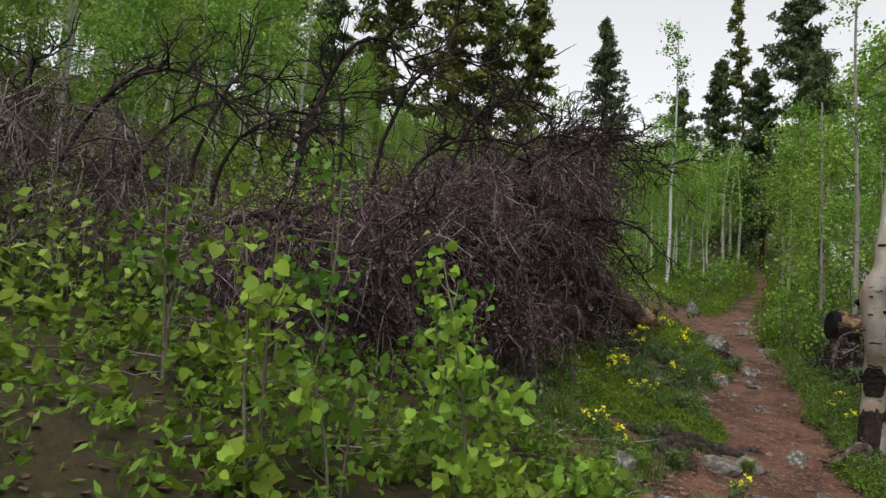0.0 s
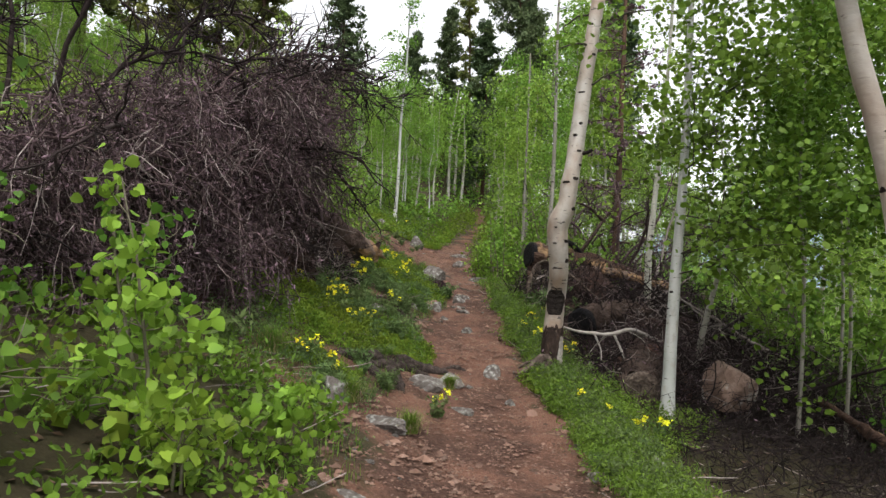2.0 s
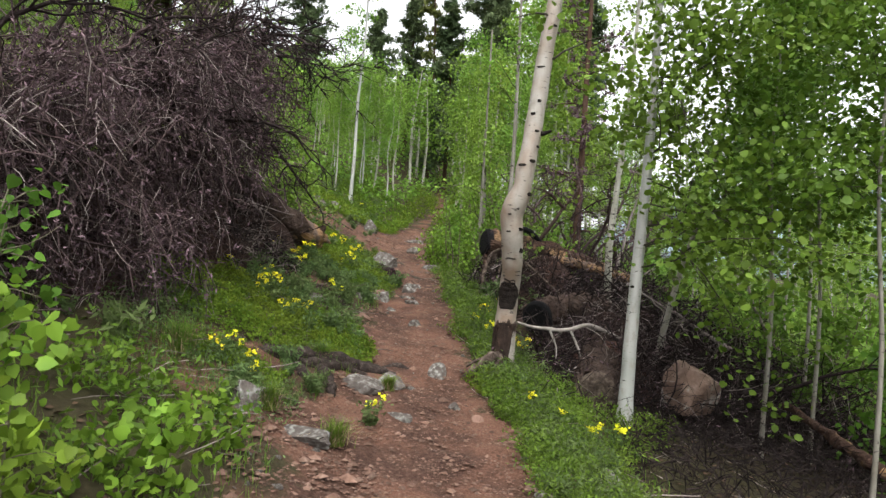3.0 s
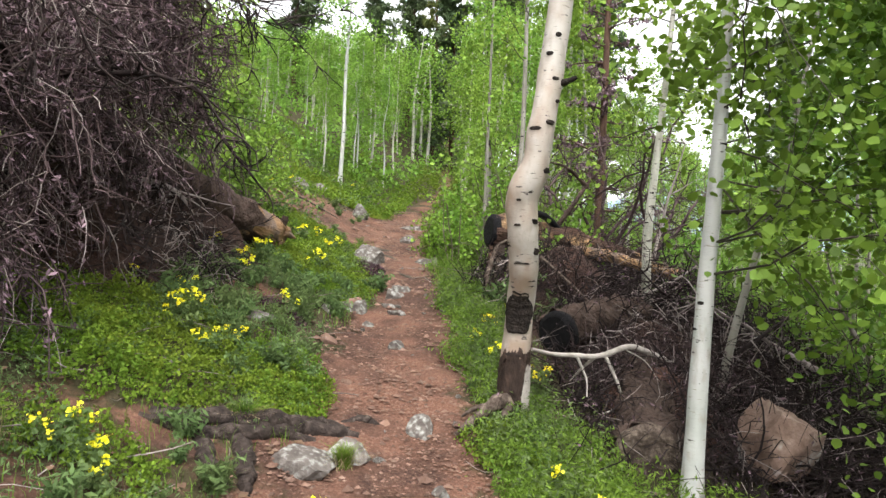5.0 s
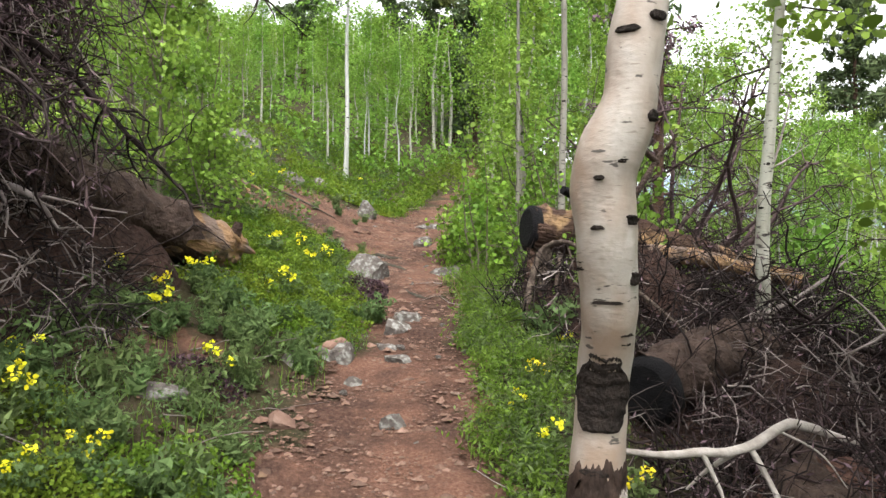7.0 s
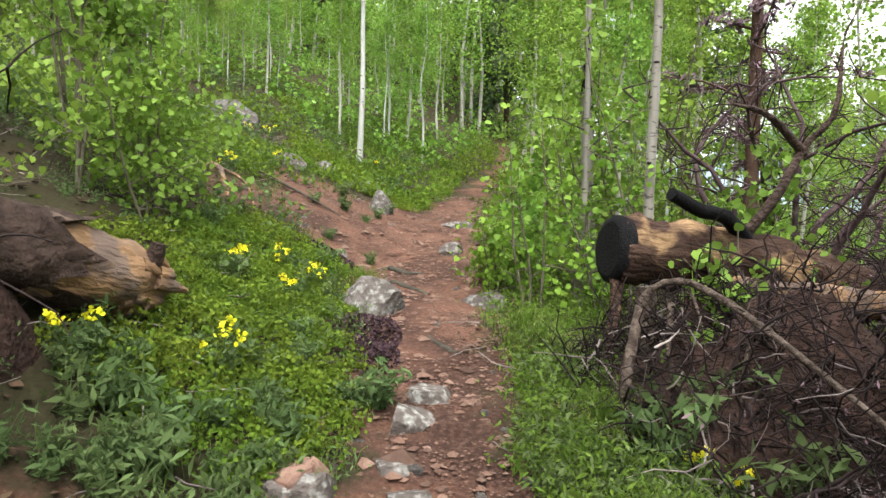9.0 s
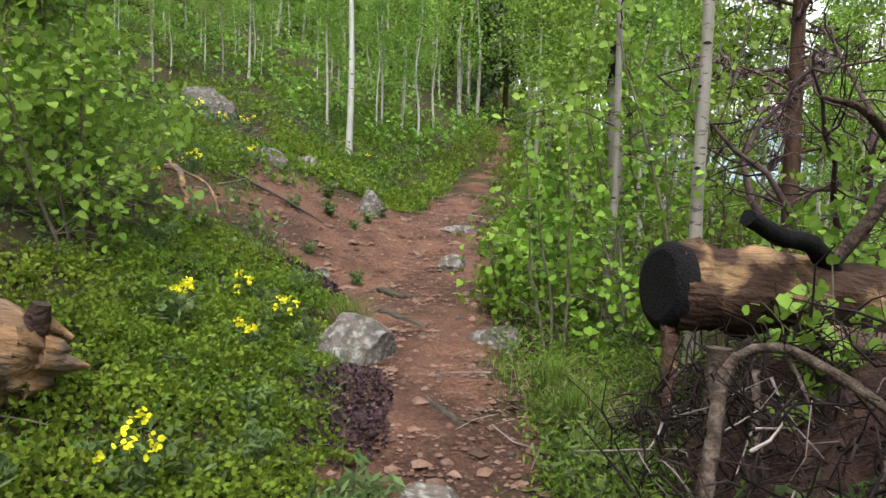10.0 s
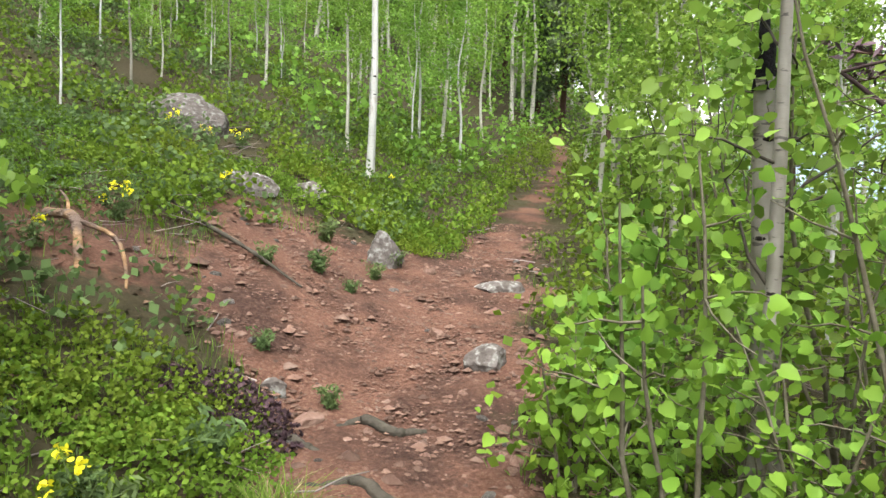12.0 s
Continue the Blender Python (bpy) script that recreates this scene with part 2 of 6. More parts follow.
def ground_material():
    """Red trail dirt and dark litter soil, told apart by the painted 'dirt' layer of the sheet, broken up by noise."""
    m = bpy.data.materials.new("trail_and_forest_soil")
    m.use_nodes = True
    n, l = m.node_tree.nodes, m.node_tree.links
    b = n["Principled BSDF"]
    co = n.new("ShaderNodeTexCoord").outputs["Object"]

    def noise_at(scale, detail=6, rough=0.6):
        t = n.new("ShaderNodeTexNoise")
        t.inputs["Scale"].default_value, t.inputs["Detail"].default_value, t.inputs["Roughness"].default_value = scale, detail, rough
        l.new(co, t.inputs["Vector"])
        return t.outputs["Fac"]

    def ramp(v, stops):
        r = n.new("ShaderNodeValToRGB")
        while len(r.color_ramp.elements) < len(stops):
            r.color_ramp.elements.new(0.5)
        for e, (p, c) in zip(r.color_ramp.elements, stops):
            e.position, e.color = p, rgb(c)
        l.new(v, r.inputs["Fac"])
        return r.outputs["Color"]

    def mix(fac, a, c):
        x = n.new("ShaderNodeMix")
        x.data_type = 'RGBA'
        l.new(fac, x.inputs["Factor"])
        l.new(a, x.inputs["A"])
        l.new(c, x.inputs["B"])
        return x.outputs["Result"]

    def span(v, lo, hi):
        r = n.new("ShaderNodeMapRange")
        r.inputs["From Min"].default_value, r.inputs["From Max"].default_value = lo, hi
        l.new(v, r.inputs["Value"])
        return r.outputs["Result"]

    red = mix(span(noise_at(1.7, 5), .40, .58), ramp(noise_at(38, 8, 0.75), [(0.3, (0.0215, 0.0116, 0.00822)), (0.5, (0.0499, 0.0263, 0.019)), (0.68, (0.108, 0.063, 0.0451))]),
              ramp(noise_at(55, 8, 0.75), [(0.3, (0.0595, 0.0278, 0.0185)), (0.5, (0.121, 0.0604, 0.0405)), (0.7, (0.204, 0.119, 0.0845))]))
    soil = mix(noise_at(2.2, 5), ramp(noise_at(30, 8, 0.75), [(0.3, (0.0206, 0.0132, 0.00907)), (0.55, (0.0475, 0.031, 0.0206)), (0.75, (0.0907, 0.0619, 0.0413))]),
               ramp(noise_at(24, 8, 0.75), [(0.3, (0.0165, 0.0186, 0.0066)), (0.55, (0.0351, 0.0392, 0.0132)), (0.75, (0.0743, 0.0619, 0.031))]))
    at = n.new("ShaderNodeAttribute")
    at.attribute_name = "dirt"
    ad = n.new("ShaderNodeMath")
    ad.operation = 'ADD'
    l.new(at.outputs["Fac"], ad.inputs[0])
    l.new(noise_at(9, 6), ad.inputs[1])
    mr = n.new("ShaderNodeMapRange")
    mr.inputs["From Min"].default_value, mr.inputs["From Max"].default_value = 0.85, 1.08
    l.new(ad.outputs[0], mr.inputs["Value"])
    l.new(mix(mr.outputs["Result"], soil, red), b.inputs["Base Color"])
    b.inputs["Roughness"].default_value = 0.95
    b.inputs["Specular IOR Level"].default_value = 0.15
    bp = n.new("ShaderNodeBump")
    bp.inputs["Strength"].default_value, bp.inputs["Distance"].default_value = 0.9, 0.03
    l.new(noise_at(34, 9, 0.7), bp.inputs["Height"])
    l.new(bp.outputs["Normal"], b.inputs["Normal"])
    return m


MAT_GROUND = ground_material()


# ---- mesh helpers ----
class Geo:
    """Gathers vertices, faces and material slots of one mesh."""

    def __init__(self):
        self.v, self.f, self.s, self.n = [], [], [], 0

    def add(self, verts, faces, slot=0):
        verts, faces = np.asarray(verts, float), np.asarray(faces, int)
        self.v.append(verts)
        self.f.append(faces + self.n)
        self.s.append(np.full(len(faces), slot))
        self.n += len(verts)

    def tube(self, pts, radii, sides=6, slot=0, cap=True, rough=0.0, lumpy=0.0, grain=6.0):
        """A round branch along pts with its radius at each."""
        pts = np.asarray(pts, float)
        k = len(pts)
        radii = np.broadcast_to(np.asarray(radii, float), (k,))
        tan = np.gradient(pts, axis=0)
        tan /= np.linalg.norm(tan, axis=1)[:, None] + 1e-9
        ref = np.array([0.31, 0.17, 0.93]) if abs(tan[0][2]) < 0.8 else np.array([0.95, 0.2, 0.1])
        a = np.cross(tan, ref)
        a /= np.linalg.norm(a, axis=1)[:, None] + 1e-9
        c = np.cross(tan, a)
        ang = np.arange(sides) * 2 * np.pi / sides
        rr = radii[:, None] * (1 + (rough * np.random.uniform(-1, 1, (k, sides)) if rough else 0))
        if lumpy:
            ax = np.cos(ang)[None, :, None] * a[:, None] + np.sin(ang)[None, :, None] * c[:, None]
            at = pts[:, None] + rr[..., None] * ax
            rr = rr * (1 + lumpy * np.array([noise.fractal(Vector(q) * grain, 0.8, 2.1, 4) for q in at.reshape(-1, 3)]).reshape(k, sides))
        ring = pts[:, None] + rr[..., None] * (np.cos(ang)[None, :, None] * a[:, None] + np.sin(ang)[None, :, None] * c[:, None])
        i = np.arange(k - 1)[:, None] * sides
        j = np.arange(sides)[None]
        j2 = (j + 1) % sides
        q = np.stack([i + j, i + j2, i + sides + j2, i + sides + j], -1).reshape(-1, 4)
        verts = ring.reshape(-1, 3)
        self.add(verts, q, slot)
        if cap:
            for row, flip in ((0, True), (k - 1, False)):
                centre = pts[row][None]
                vv = np.vstack([ring[row], centre])
                tri = np.stack([np.arange(sides), (np.arange(sides) + 1) % sides, np.full(sides, sides)], -1)
                self.add(vv, tri[:, ::-1] if flip else tri, slot)

    def leaves(self, centres, size, slot=0, up=0.5, shape="round", spread=0.35, droop=0.0):
        """Leaves with a folded midrib at the centres, turned at random; up: how far they lie flat."""
        centres = np.asarray(centres, float)
        k = len(centres)
        if not k:
            return
        nrm = np.random.normal(size=(k, 3))
        nrm /= np.linalg.norm(nrm, axis=1)[:, None]
        nrm = nrm * (1 - up) + np.array([0, 0, 1.0]) * up
        nrm /= np.linalg.norm(nrm, axis=1)[:, None] + 1e-9
        d = np.random.normal(size=(k, 3)) + np.array([0, 0, -droop])
        d -= (d * nrm).sum(1)[:, None] * nrm
        d /= np.linalg.norm(d, axis=1)[:, None] + 1e-9
        w = np.cross(nrm, d)
        s = (size * np.random.uniform(1 - spread, 1 + spread, k))[:, None]
        if shape == "round":
            prof = [(-0.5, 0, 0), (-0.28, 0.42, 0.08), (0.15, 0.45, 0.1), (0.55, 0, 0), (0.15, -0.45, 0.1), (-0.28, -0.42, 0.08)]
            quads = [(0, 3, 2, 1), (0, 5, 4, 3)]
        elif shape == "heart":
            prof = [(-0.42, 0, 0), (-0.5, 0.25, 0.05), (-0.2, 0.5, 0.10), (0.2, 0.38, 0.08), (0.6, 0, -0.06), (0.2, -0.38, 0.08), (-0.2, -0.5, 0.10), (-0.5, -0.25, 0.05), (0.1, 0, 0)]
            quads = [(0, 8, 2, 1), (8, 4, 3, 2), (0, 7, 6, 8), (8, 6, 5, 4)]
        elif shape == "rhomb":
            prof = [(-0.5, 0, 0), (0.0, 0.42, 0.1), (0.55, 0, 0), (0.0, -0.42, 0.1)]
            quads = [(0, 3, 2, 1)]
        else:
            prof = [(-0.5, 0, 0), (0.0, 0.16, 0.04), (0.6, 0, -0.05), (0.0, -0.16, 0.04)]
            quads = [(0, 3, 2, 1)]
        p = np.array(prof)
        vv = centres[:, None] + s[:, None] * (p[None, :, 0:1] * d[:, None] + p[None, :, 1:2] * w[:, None] + p[None, :, 2:3] * nrm[:, None])
        ff = (np.arange(k)[:, None, None] * len(prof) + np.array(quads)[None]).reshape(-1, 4)
        self.add(vv.reshape(-1, 3), ff, slot)

    def blades(self, bases, height, width, slot=0, lean=0.5):
        """Grass blades: a tapered strip of two quads that bends over."""
        bases = np.asarray(bases, float)
        k = len(bases)
        ang = np.random.uniform(0, 2 * np.pi, k)
        d = np.stack([np.cos(ang), np.sin(ang), np.zeros(k)], 1)
        w = np.stack([-np.sin(ang), np.cos(ang), np.zeros(k)], 1) * (width / 2)
        h = (height * np.random.uniform(0.5, 1.2, k))[:, None]
        le = (lean * np.random.uniform(0.2, 1.4, k))[:, None]
        up = np.array([0, 0, 1.0])
        m1 = bases + up * h * 0.6 + d * h * le * 0.35
        tip = bases + up * h * (1.0 - 0.25 * le) + d * h * le
        vv = np.stack([bases - w, bases + w, m1 + w * 0.8, m1 - w * 0.8, tip + w * 0.15, tip - w * 0.15], 1).reshape(-1, 3)
        i = np.arange(k)[:, None] * 6
        ff = np.concatenate([i + np.array([[0, 1, 2, 3]]), i + np.array([[3, 2, 4, 5]])])
        self.add(vv, ff, slot)

    def mesh(self, name, mats, smooth=True, sharp=0):
        me = bpy.data.meshes.new(name)
        v = np.concatenate(self.v)
        loops = np.concatenate([f.ravel() for f in self.f])
        tot = np.concatenate([np.full(len(f), f.shape[1]) for f in self.f])
        me.vertices.add(len(v))
        me.vertices.foreach_set("co", v.astype(np.float32).ravel())
        me.loops.add(len(loops))
        me.loops.foreach_set("vertex_index", loops.astype(np.int32))
        me.polygons.add(len(tot))
        me.polygons.foreach_set("loop_start", (np.cumsum(tot) - tot).astype(np.int32))
        me.polygons.foreach_set("loop_total", tot.astype(np.int32))
        me.polygons.foreach_set("material_index", np.concatenate(self.s).astype(np.int32))
        me.polygons.foreach_set("use_smooth", np.full(len(tot), smooth))
        for m in (mats if isinstance(mats, (list, tuple)) else [mats]):
            me.materials.append(m)
        me.update(calc_edges=True)
        me.validate()
        if sharp:
            me.set_sharp_from_angle(angle=radians(sharp))
        return me


def thing(name, label, category, at=(0, 0, 0), group="", kind="", turn=0.0):
    """An empty at a thing's base, which its parts hang from."""
    ob = new(name)
    ob.empty_display_size = 0.1
    ob.matrix_world = pose(*at, 0, 0, turn)
    return tagged(ob, label, category, group, kind)


def part(name, geo, mats, parent, label="", kind="", smooth=True):
    """One mesh object under a thing, in the thing's own space."""
    ob = new(name, geo.mesh(name, mats, smooth))
    ob.parent = parent
    return tagged(ob, label, kind=kind)


def whole(name, geo, mats, label, category, group="", kind="", at=(0, 0, 0), turn=0.0, smooth=True):
    """A thing that is one mesh."""
    ob = new(name, geo.mesh(name, mats, smooth))
    ob.matrix_world = pose(*at, 0, 0, turn)
    return tagged(ob, label, category, group, kind)


# ---- lie of the land ----
PY = [-40, -6, 0, 2.15, 3.5, 5, 6.1, 7, 7.9, 8.5, 9.3, 10.1, 11.2, 12.4, 13.8, 15.5, 18, 24, 32, 45, 80]
PZ = [-3.5, -.6, -.1, .08, .17, .3, .47, .68, .9, 1.04, 1.22, 1.42, 1.62, 1.8, 2.05, 2.35, 2.8, 3.7, 4.6, 6, 9.5]
CY = [-40, 0, 2, 4, 6.2, 8.5, 9.5, 11.2, 12.5, 14, 16, 18, 20, 24, 30, 45]
CX = [-6, .2, .45, .55, .45, .25, .25, 0., -.15, -.2, -.3, -.15, 0., .3, 1., 4]
EDGE_Y = [-5, 0, 4, 5.5, 6.5, 7.6, 8.4, 9.3, 10.2, 11, 12, 12.6, 13.2, 14.5, 15.2, 15.8, 17, 18, 20, 24]
EDGE_L = [-.5, -.5, -.45, -.55, -.3, -.25, -.42, -.15, -.2, -.38, -.6, -.95, -1.7, -1.95, -1.4, -.55, -.34, -.2, -.02, .35]
EDGE_R = [.9, 1.0, 1.2, 1.1, .95, .8, .68, .6, .55, .4, .3, .28, .26, .22, .16, .08, .10, .16, .3, .66]


def soft(u, k=.15):
    u = np.asarray(u, float)
    return np.where(u / k > 30, u, k * np.log1p(np.exp(np.minimum(u / k, 30))))


def land(x, y):
    """Height of the ground: the climbing trail, the bank on one side, the hollow on the other."""
    x, y = np.asarray(x, float), np.asarray(y, float)
    c = np.interp(y, CY, CX)
    lft, rgt = soft(c - .45 - x), soft(x - c - .45)
    far = np.interp(y, [8, 13], [.22, .03])
    return (np.interp(y, PY, PZ) + .45 * lft - far * soft(lft - 2.2, .4) - .2 * soft(lft - 12, 3)
            - .17 * rgt - .12 * soft(rgt - 3, .8) + .2 * soft(rgt - 9, 2)
            + .14 * soft(y - 27, 4) * np.clip((9 - x) / 10, 0, 1))


def rumple(x, y):
    """Unevenness of the ground, the same wherever it is asked for."""
    return (.022 * np.sin(3.1 * x + 1.3 * y) * np.sin(2.3 * y - .9 * x) + .012 * np.sin(7.3 * x - 4.1 * y + 1) * np.sin(6.1 * y + 2.2 * x)
            + .006 * np.sin(17 * x + 5 * y) * np.sin(13 * y - 7 * x))


def top(x, y):
    return land(x, y) + rumple(np.asarray(x, float), np.asarray(y, float))


def grown(lo, hi, fine_lo, fine_hi, step, rate):
    core = list(np.arange(fine_lo, fine_hi, step))
    s, a = step, fine_lo
    while a > lo:
        s *= rate
        a -= s
        core.insert(0, a)
    s, a = step, core[-1]
    while a < hi:
        s *= rate
        a += s
        core.append(a)
    return np.array(core)


def build_ground():
    xs = grown(-420, 420, -3.0, 3.0, .065, 1.15)
    ys = grown(-420, 520, 2.5, 21.0, .065, 1.15)
    gx, gy = np.meshgrid(xs, ys)
    near = np.exp(-(np.maximum(0, np.abs(gx) - 8) / 6) ** 2)
    gz = land(np.clip(gx, -45, 40), np.clip(gy, -40, 90)) + rumple(gx, gy) * near
    bits = np.array([noise.noise((x * 4, y * 4, 0.3)) for x, y in zip(gx.ravel(), gy.ravel())]).reshape(gx.shape)
    gz += bits * .022 * near
    k = len(xs)
    i = (np.arange(len(ys) - 1)[:, None] * k + np.arange(k - 1)[None]).ravel()
    g = Geo()
    g.add(np.stack([gx, gy, gz], -1).reshape(-1, 3), np.stack([i, i + 1, i + k + 1, i + k], -1))
    me = g.mesh("ground", MAT_GROUND)
    el, er = np.interp(gy, EDGE_Y, EDGE_L), np.interp(gy, EDGE_Y, EDGE_R)
    inside = np.minimum(gx - el, er - gx) + .06 * np.sin(4.3 * gy + gx) + .04 * np.sin(9.1 * gy - 2 * gx)
    wob = .16 * np.sin(5.3 * gy + 2 * np.sin(2.1 * gy)) * np.sin(3.7 * gx + 1.9 * gy) + bits * .12
    dirt = np.clip(.46 + (inside + wob) / .6, 0, 1)
    # bare soil on the bank below the dead tree and by the rock ledge
    for px, py, sx, sy, a in ((-.95, 8.5, .55, .5, .62), (-1.2, 6.0, .6, .45, .5), (-.6, 5.2, .6, .8, .6), (-1.1, 5.2, .7, .5, .62), (-.75, 6.15, .5, .25, .7), (-1.55, 8.15, .45, .35, .6), (-1.7, 14.6, .7, .9, .8), (-2.25, 13.2, .75, .7, .75), (1.3, 5.2, .5, .8, .4)):
        dirt = np.maximum(dirt, a * np.exp(-((gx - px) / sx) ** 2 - ((gy - py) / sy) ** 2))
    at = me.attributes.new("dirt", 'FLOAT', 'POINT')
    at.data.foreach_set("value", dirt.astype(np.float32).ravel())
    ob = new("ground", me)
    return tagged(ob, "red dirt trail through dark litter soil on a forested slope", "ground", kind="structure")


def build_mountain():
    """A far wooded ridge across the valley, its haze painted into the colour."""
    g = Geo()
    k = 80
    xs = np.linspace(150, 1100, k)
    crest = 70 + 75 * np.exp(-((xs - 520) / 170) ** 2) + 30 * np.exp(-((xs - 300) / 90) ** 2) + np.array([10 * noise.fractal((x * .012, 3.1, 0), 1, 2, 5) for x in xs])
    rows = []
    for s in np.linspace(0, 1, 14):
        rows.append(np.stack([xs, 760 - 260 * (1 - s) + np.array([25 * noise.noise((x * .02, s * 4, 1)) for x in xs]), -60 + (crest + 60) * s], -1))
    v = np.concatenate(rows)
    i = (np.arange(13)[:, None] * k + np.arange(k - 1)[None]).ravel()
    g.add(v, np.stack([i, i + 1, i + k + 1, i + k], -1))
    # pale blue-grey in place of forest green: distance haze as base colour
    m = material("far_ridge_hazed", [(0.3, (0.13, 0.18, 0.21)), (0.7, (0.24, 0.30, 0.35))], scale=.02, bump=0)
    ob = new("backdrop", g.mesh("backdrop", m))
    tagged(ob, "wooded mountain ridge far across the valley, painted haze blue", "mountain", kind="structure")


# ---- plants ----
def curve_through(pts, n):
    """A smooth line of n points through pts."""
    p = [Vector(q) for q in pts]
    p = [p[0] * 2 - p[1]] + p + [p[-1] * 2 - p[-2]]
    out = []
    for s in np.linspace(0, len(pts) - 1 - 1e-6, n):
        i = int(s)
        t = s - i
        a, b, c, d = p[i:i + 4]
        out.append(0.5 * ((2 * b) + (c - a) * t + (2 * a - 5 * b + 4 * c - d) * t * t + (3 * b - a - 3 * c + d) * t ** 3))
    return np.array(out)


def bent(start, direction, length, n=5, wander=0.25, sag=0.0, rng=random):
    """A wandering branch line."""
    p, d = Vector(start), Vector(direction).normalized()
    out = [p.copy()]
    for _ in range(n - 1):
        d = (d + Vector((rng.gauss(0, wander), rng.gauss(0, wander), rng.gauss(0, wander) - sag))).normalized()
        p = p + d * (length / (n - 1))
        out.append(p.copy())
    return np.array(out)


def grow_aspen(th, path, r0, r1, bark, leaf, leaves=900, size=0.05, low=0.45, limbs=16, reach=1.0, rise=0.5, sides=8, shape="round",
               knots=6, limb_mat=None, thick=0.3, tuft=0.09, lift=0.45, droop=0.3, seed=1, twigs=3, split=True, round_limb=5, az=(0, 360), bend=.22):
    """Trunk, limbs and leafy crown of an aspen under the thing th; path is relative to its base."""
    rng = random.Random(seed)
    np.random.seed(seed)
    line = curve_through(path, 26)
    g = Geo()
    g.tube(line, np.linspace(r0, r1, 26) * (1 + 0.5 * np.exp(-np.arange(26) / 0.7) * 0.5), sides, rough=0.05)
    part("trunk", g, bark, th)
    scar = Geo()
    for _ in range(knots):
        f = rng.uniform(0.08, 0.95)
        c = line[int(f * 25)]
        r = r0 + (r1 - r0) * f
        a = rng.uniform(math.pi, 2 * math.pi)
        out = np.array([math.cos(a), math.sin(a), 0])
        side = np.array([-math.sin(a), math.cos(a), 0])
        w, h = r * rng.uniform(0.45, 0.8), r * rng.uniform(0.15, 0.32)
        ang = np.linspace(0, 2 * np.pi, 9)[:-1]
        ring = [c + out * (math.sqrt(max(1e-5, r * r * 1.05 - (w * math.cos(u)) ** 2))) + side * w * math.cos(u) + np.array([0, 0, h * math.sin(u)]) for u in ang]
        scar.add(ring + [c + out * (r * 1.12)], [(i, (i + 1) % 8, 8) for i in range(8)])
    if knots:
        part("bark_scar", scar, MAT_SCAR, th, "small black knot scars", "stuff")
    wood, cr = Geo(), Geo()
    spots = []
    for i in range(limbs):
        if split:
            wood = Geo()
        f = low + (1 - low) * ((i + rng.random()) / limbs) ** 0.9
        f = min(f, 0.99)
        c = line[int(f * 25)]
        a = radians(rng.uniform(*az))
        ln = reach * (1.05 - 0.7 * (f - low) / (1 - low + 1e-6)) * rng.uniform(0.6, 1.15)
        b = bent(c, (math.cos(a), math.sin(a), rise + rng.gauss(0, 0.2)), ln, 6, bend, 0.04, rng)
        rr = max(0.004, (r0 + (r1 - r0) * f) * thick)
        wood.tube(b, np.linspace(rr, rr * 0.25, 6), round_limb, cap=False)
        for k in range(1, 6):
            spots.append(b[k])
        for k in range(twigs):
            j = rng.randint(1, 4)
            e = bent(b[j], Vector(b[5] - b[0]).normalized() + Vector((rng.gauss(0, .7), rng.gauss(0, .7), rng.gauss(0, .4))), ln * rng.uniform(.3, .55), 4, 0.3, 0.05, rng)
            wood.tube(e, np.linspace(rr * .4, rr * .15, 4), 3, cap=False)
            spots.extend([e[1], e[2], e[3], e[3]])
        if split:
            part("limb", wood, limb_mat or bark, th)
    spots.append(line[-1])
    if not split:
        part("branchwork", wood, limb_mat or bark, th, kind="stuff")
    spots = np.array(spots)
    pick = spots[np.random.randint(0, len(spots), leaves)] + np.random.normal(0, tuft, (leaves, 3)) * np.array([1, 1, 0.75])
    cr.leaves(pick, size, up=lift, shape=shape, droop=droop)
    part("crown", cr, leaf, th)
    return th


def sprout(th, stems, leaf, size, per_stem, bark=None, shape="heart", height=1.5, spread=0.35, seed=3, tuft=0.05, r=0.012, side=8):
    """A clump of leafy aspen suckers: thin stems, side twigs, many broad leaves."""
    rng = random.Random(seed)
    np.random.seed(seed)
    wood, cr, spots = Geo(), Geo(), []
    for i in range(stems):
        a = rng.uniform(0, 2 * math.pi)
        o = Vector((math.cos(a), math.sin(a), 0)) * spread * rng.uniform(0, .7) * (stems > 1)
        h = height * rng.uniform(.7, 1.05)
        st = bent(o * .3, (o.x * .5 / max(h, .1), o.y * .5 / max(h, .1), 1), h, 8, 0.07, 0, rng)
        one = Geo()
        one.tube(st, np.linspace(r, r * .3, 8), 6, cap=False)
        part("stem", one, bark or MAT_TWIG, th)
        for k in range(side):
            j = rng.randint(1, 6)
            b2 = rng.uniform(0, 2 * math.pi)
            e = bent(st[j], (math.cos(b2), math.sin(b2), rng.uniform(.1, .9)), spread * rng.uniform(.5, 1.2) * (1.2 - j / 9), 5, 0.2, 0.05, rng)
            wood.tube(e, np.linspace(r * .4, r * .15, 5), 4, cap=False)
            spots.extend([e[1], e[2], e[3], e[4], e[4]])
        spots.extend(list(st[3:]))
    part("twigwork", wood, bark or MAT_TWIG, th, kind="stuff")
    spots = np.array(spots)
    k = stems * per_stem
    cr.leaves(spots[np.random.randint(0, len(spots), k)] + np.random.normal(0, tuft, (k, 3)), size, up=0.35, shape=shape, droop=0.9)
    part("foliage", cr, leaf, th)
    return th


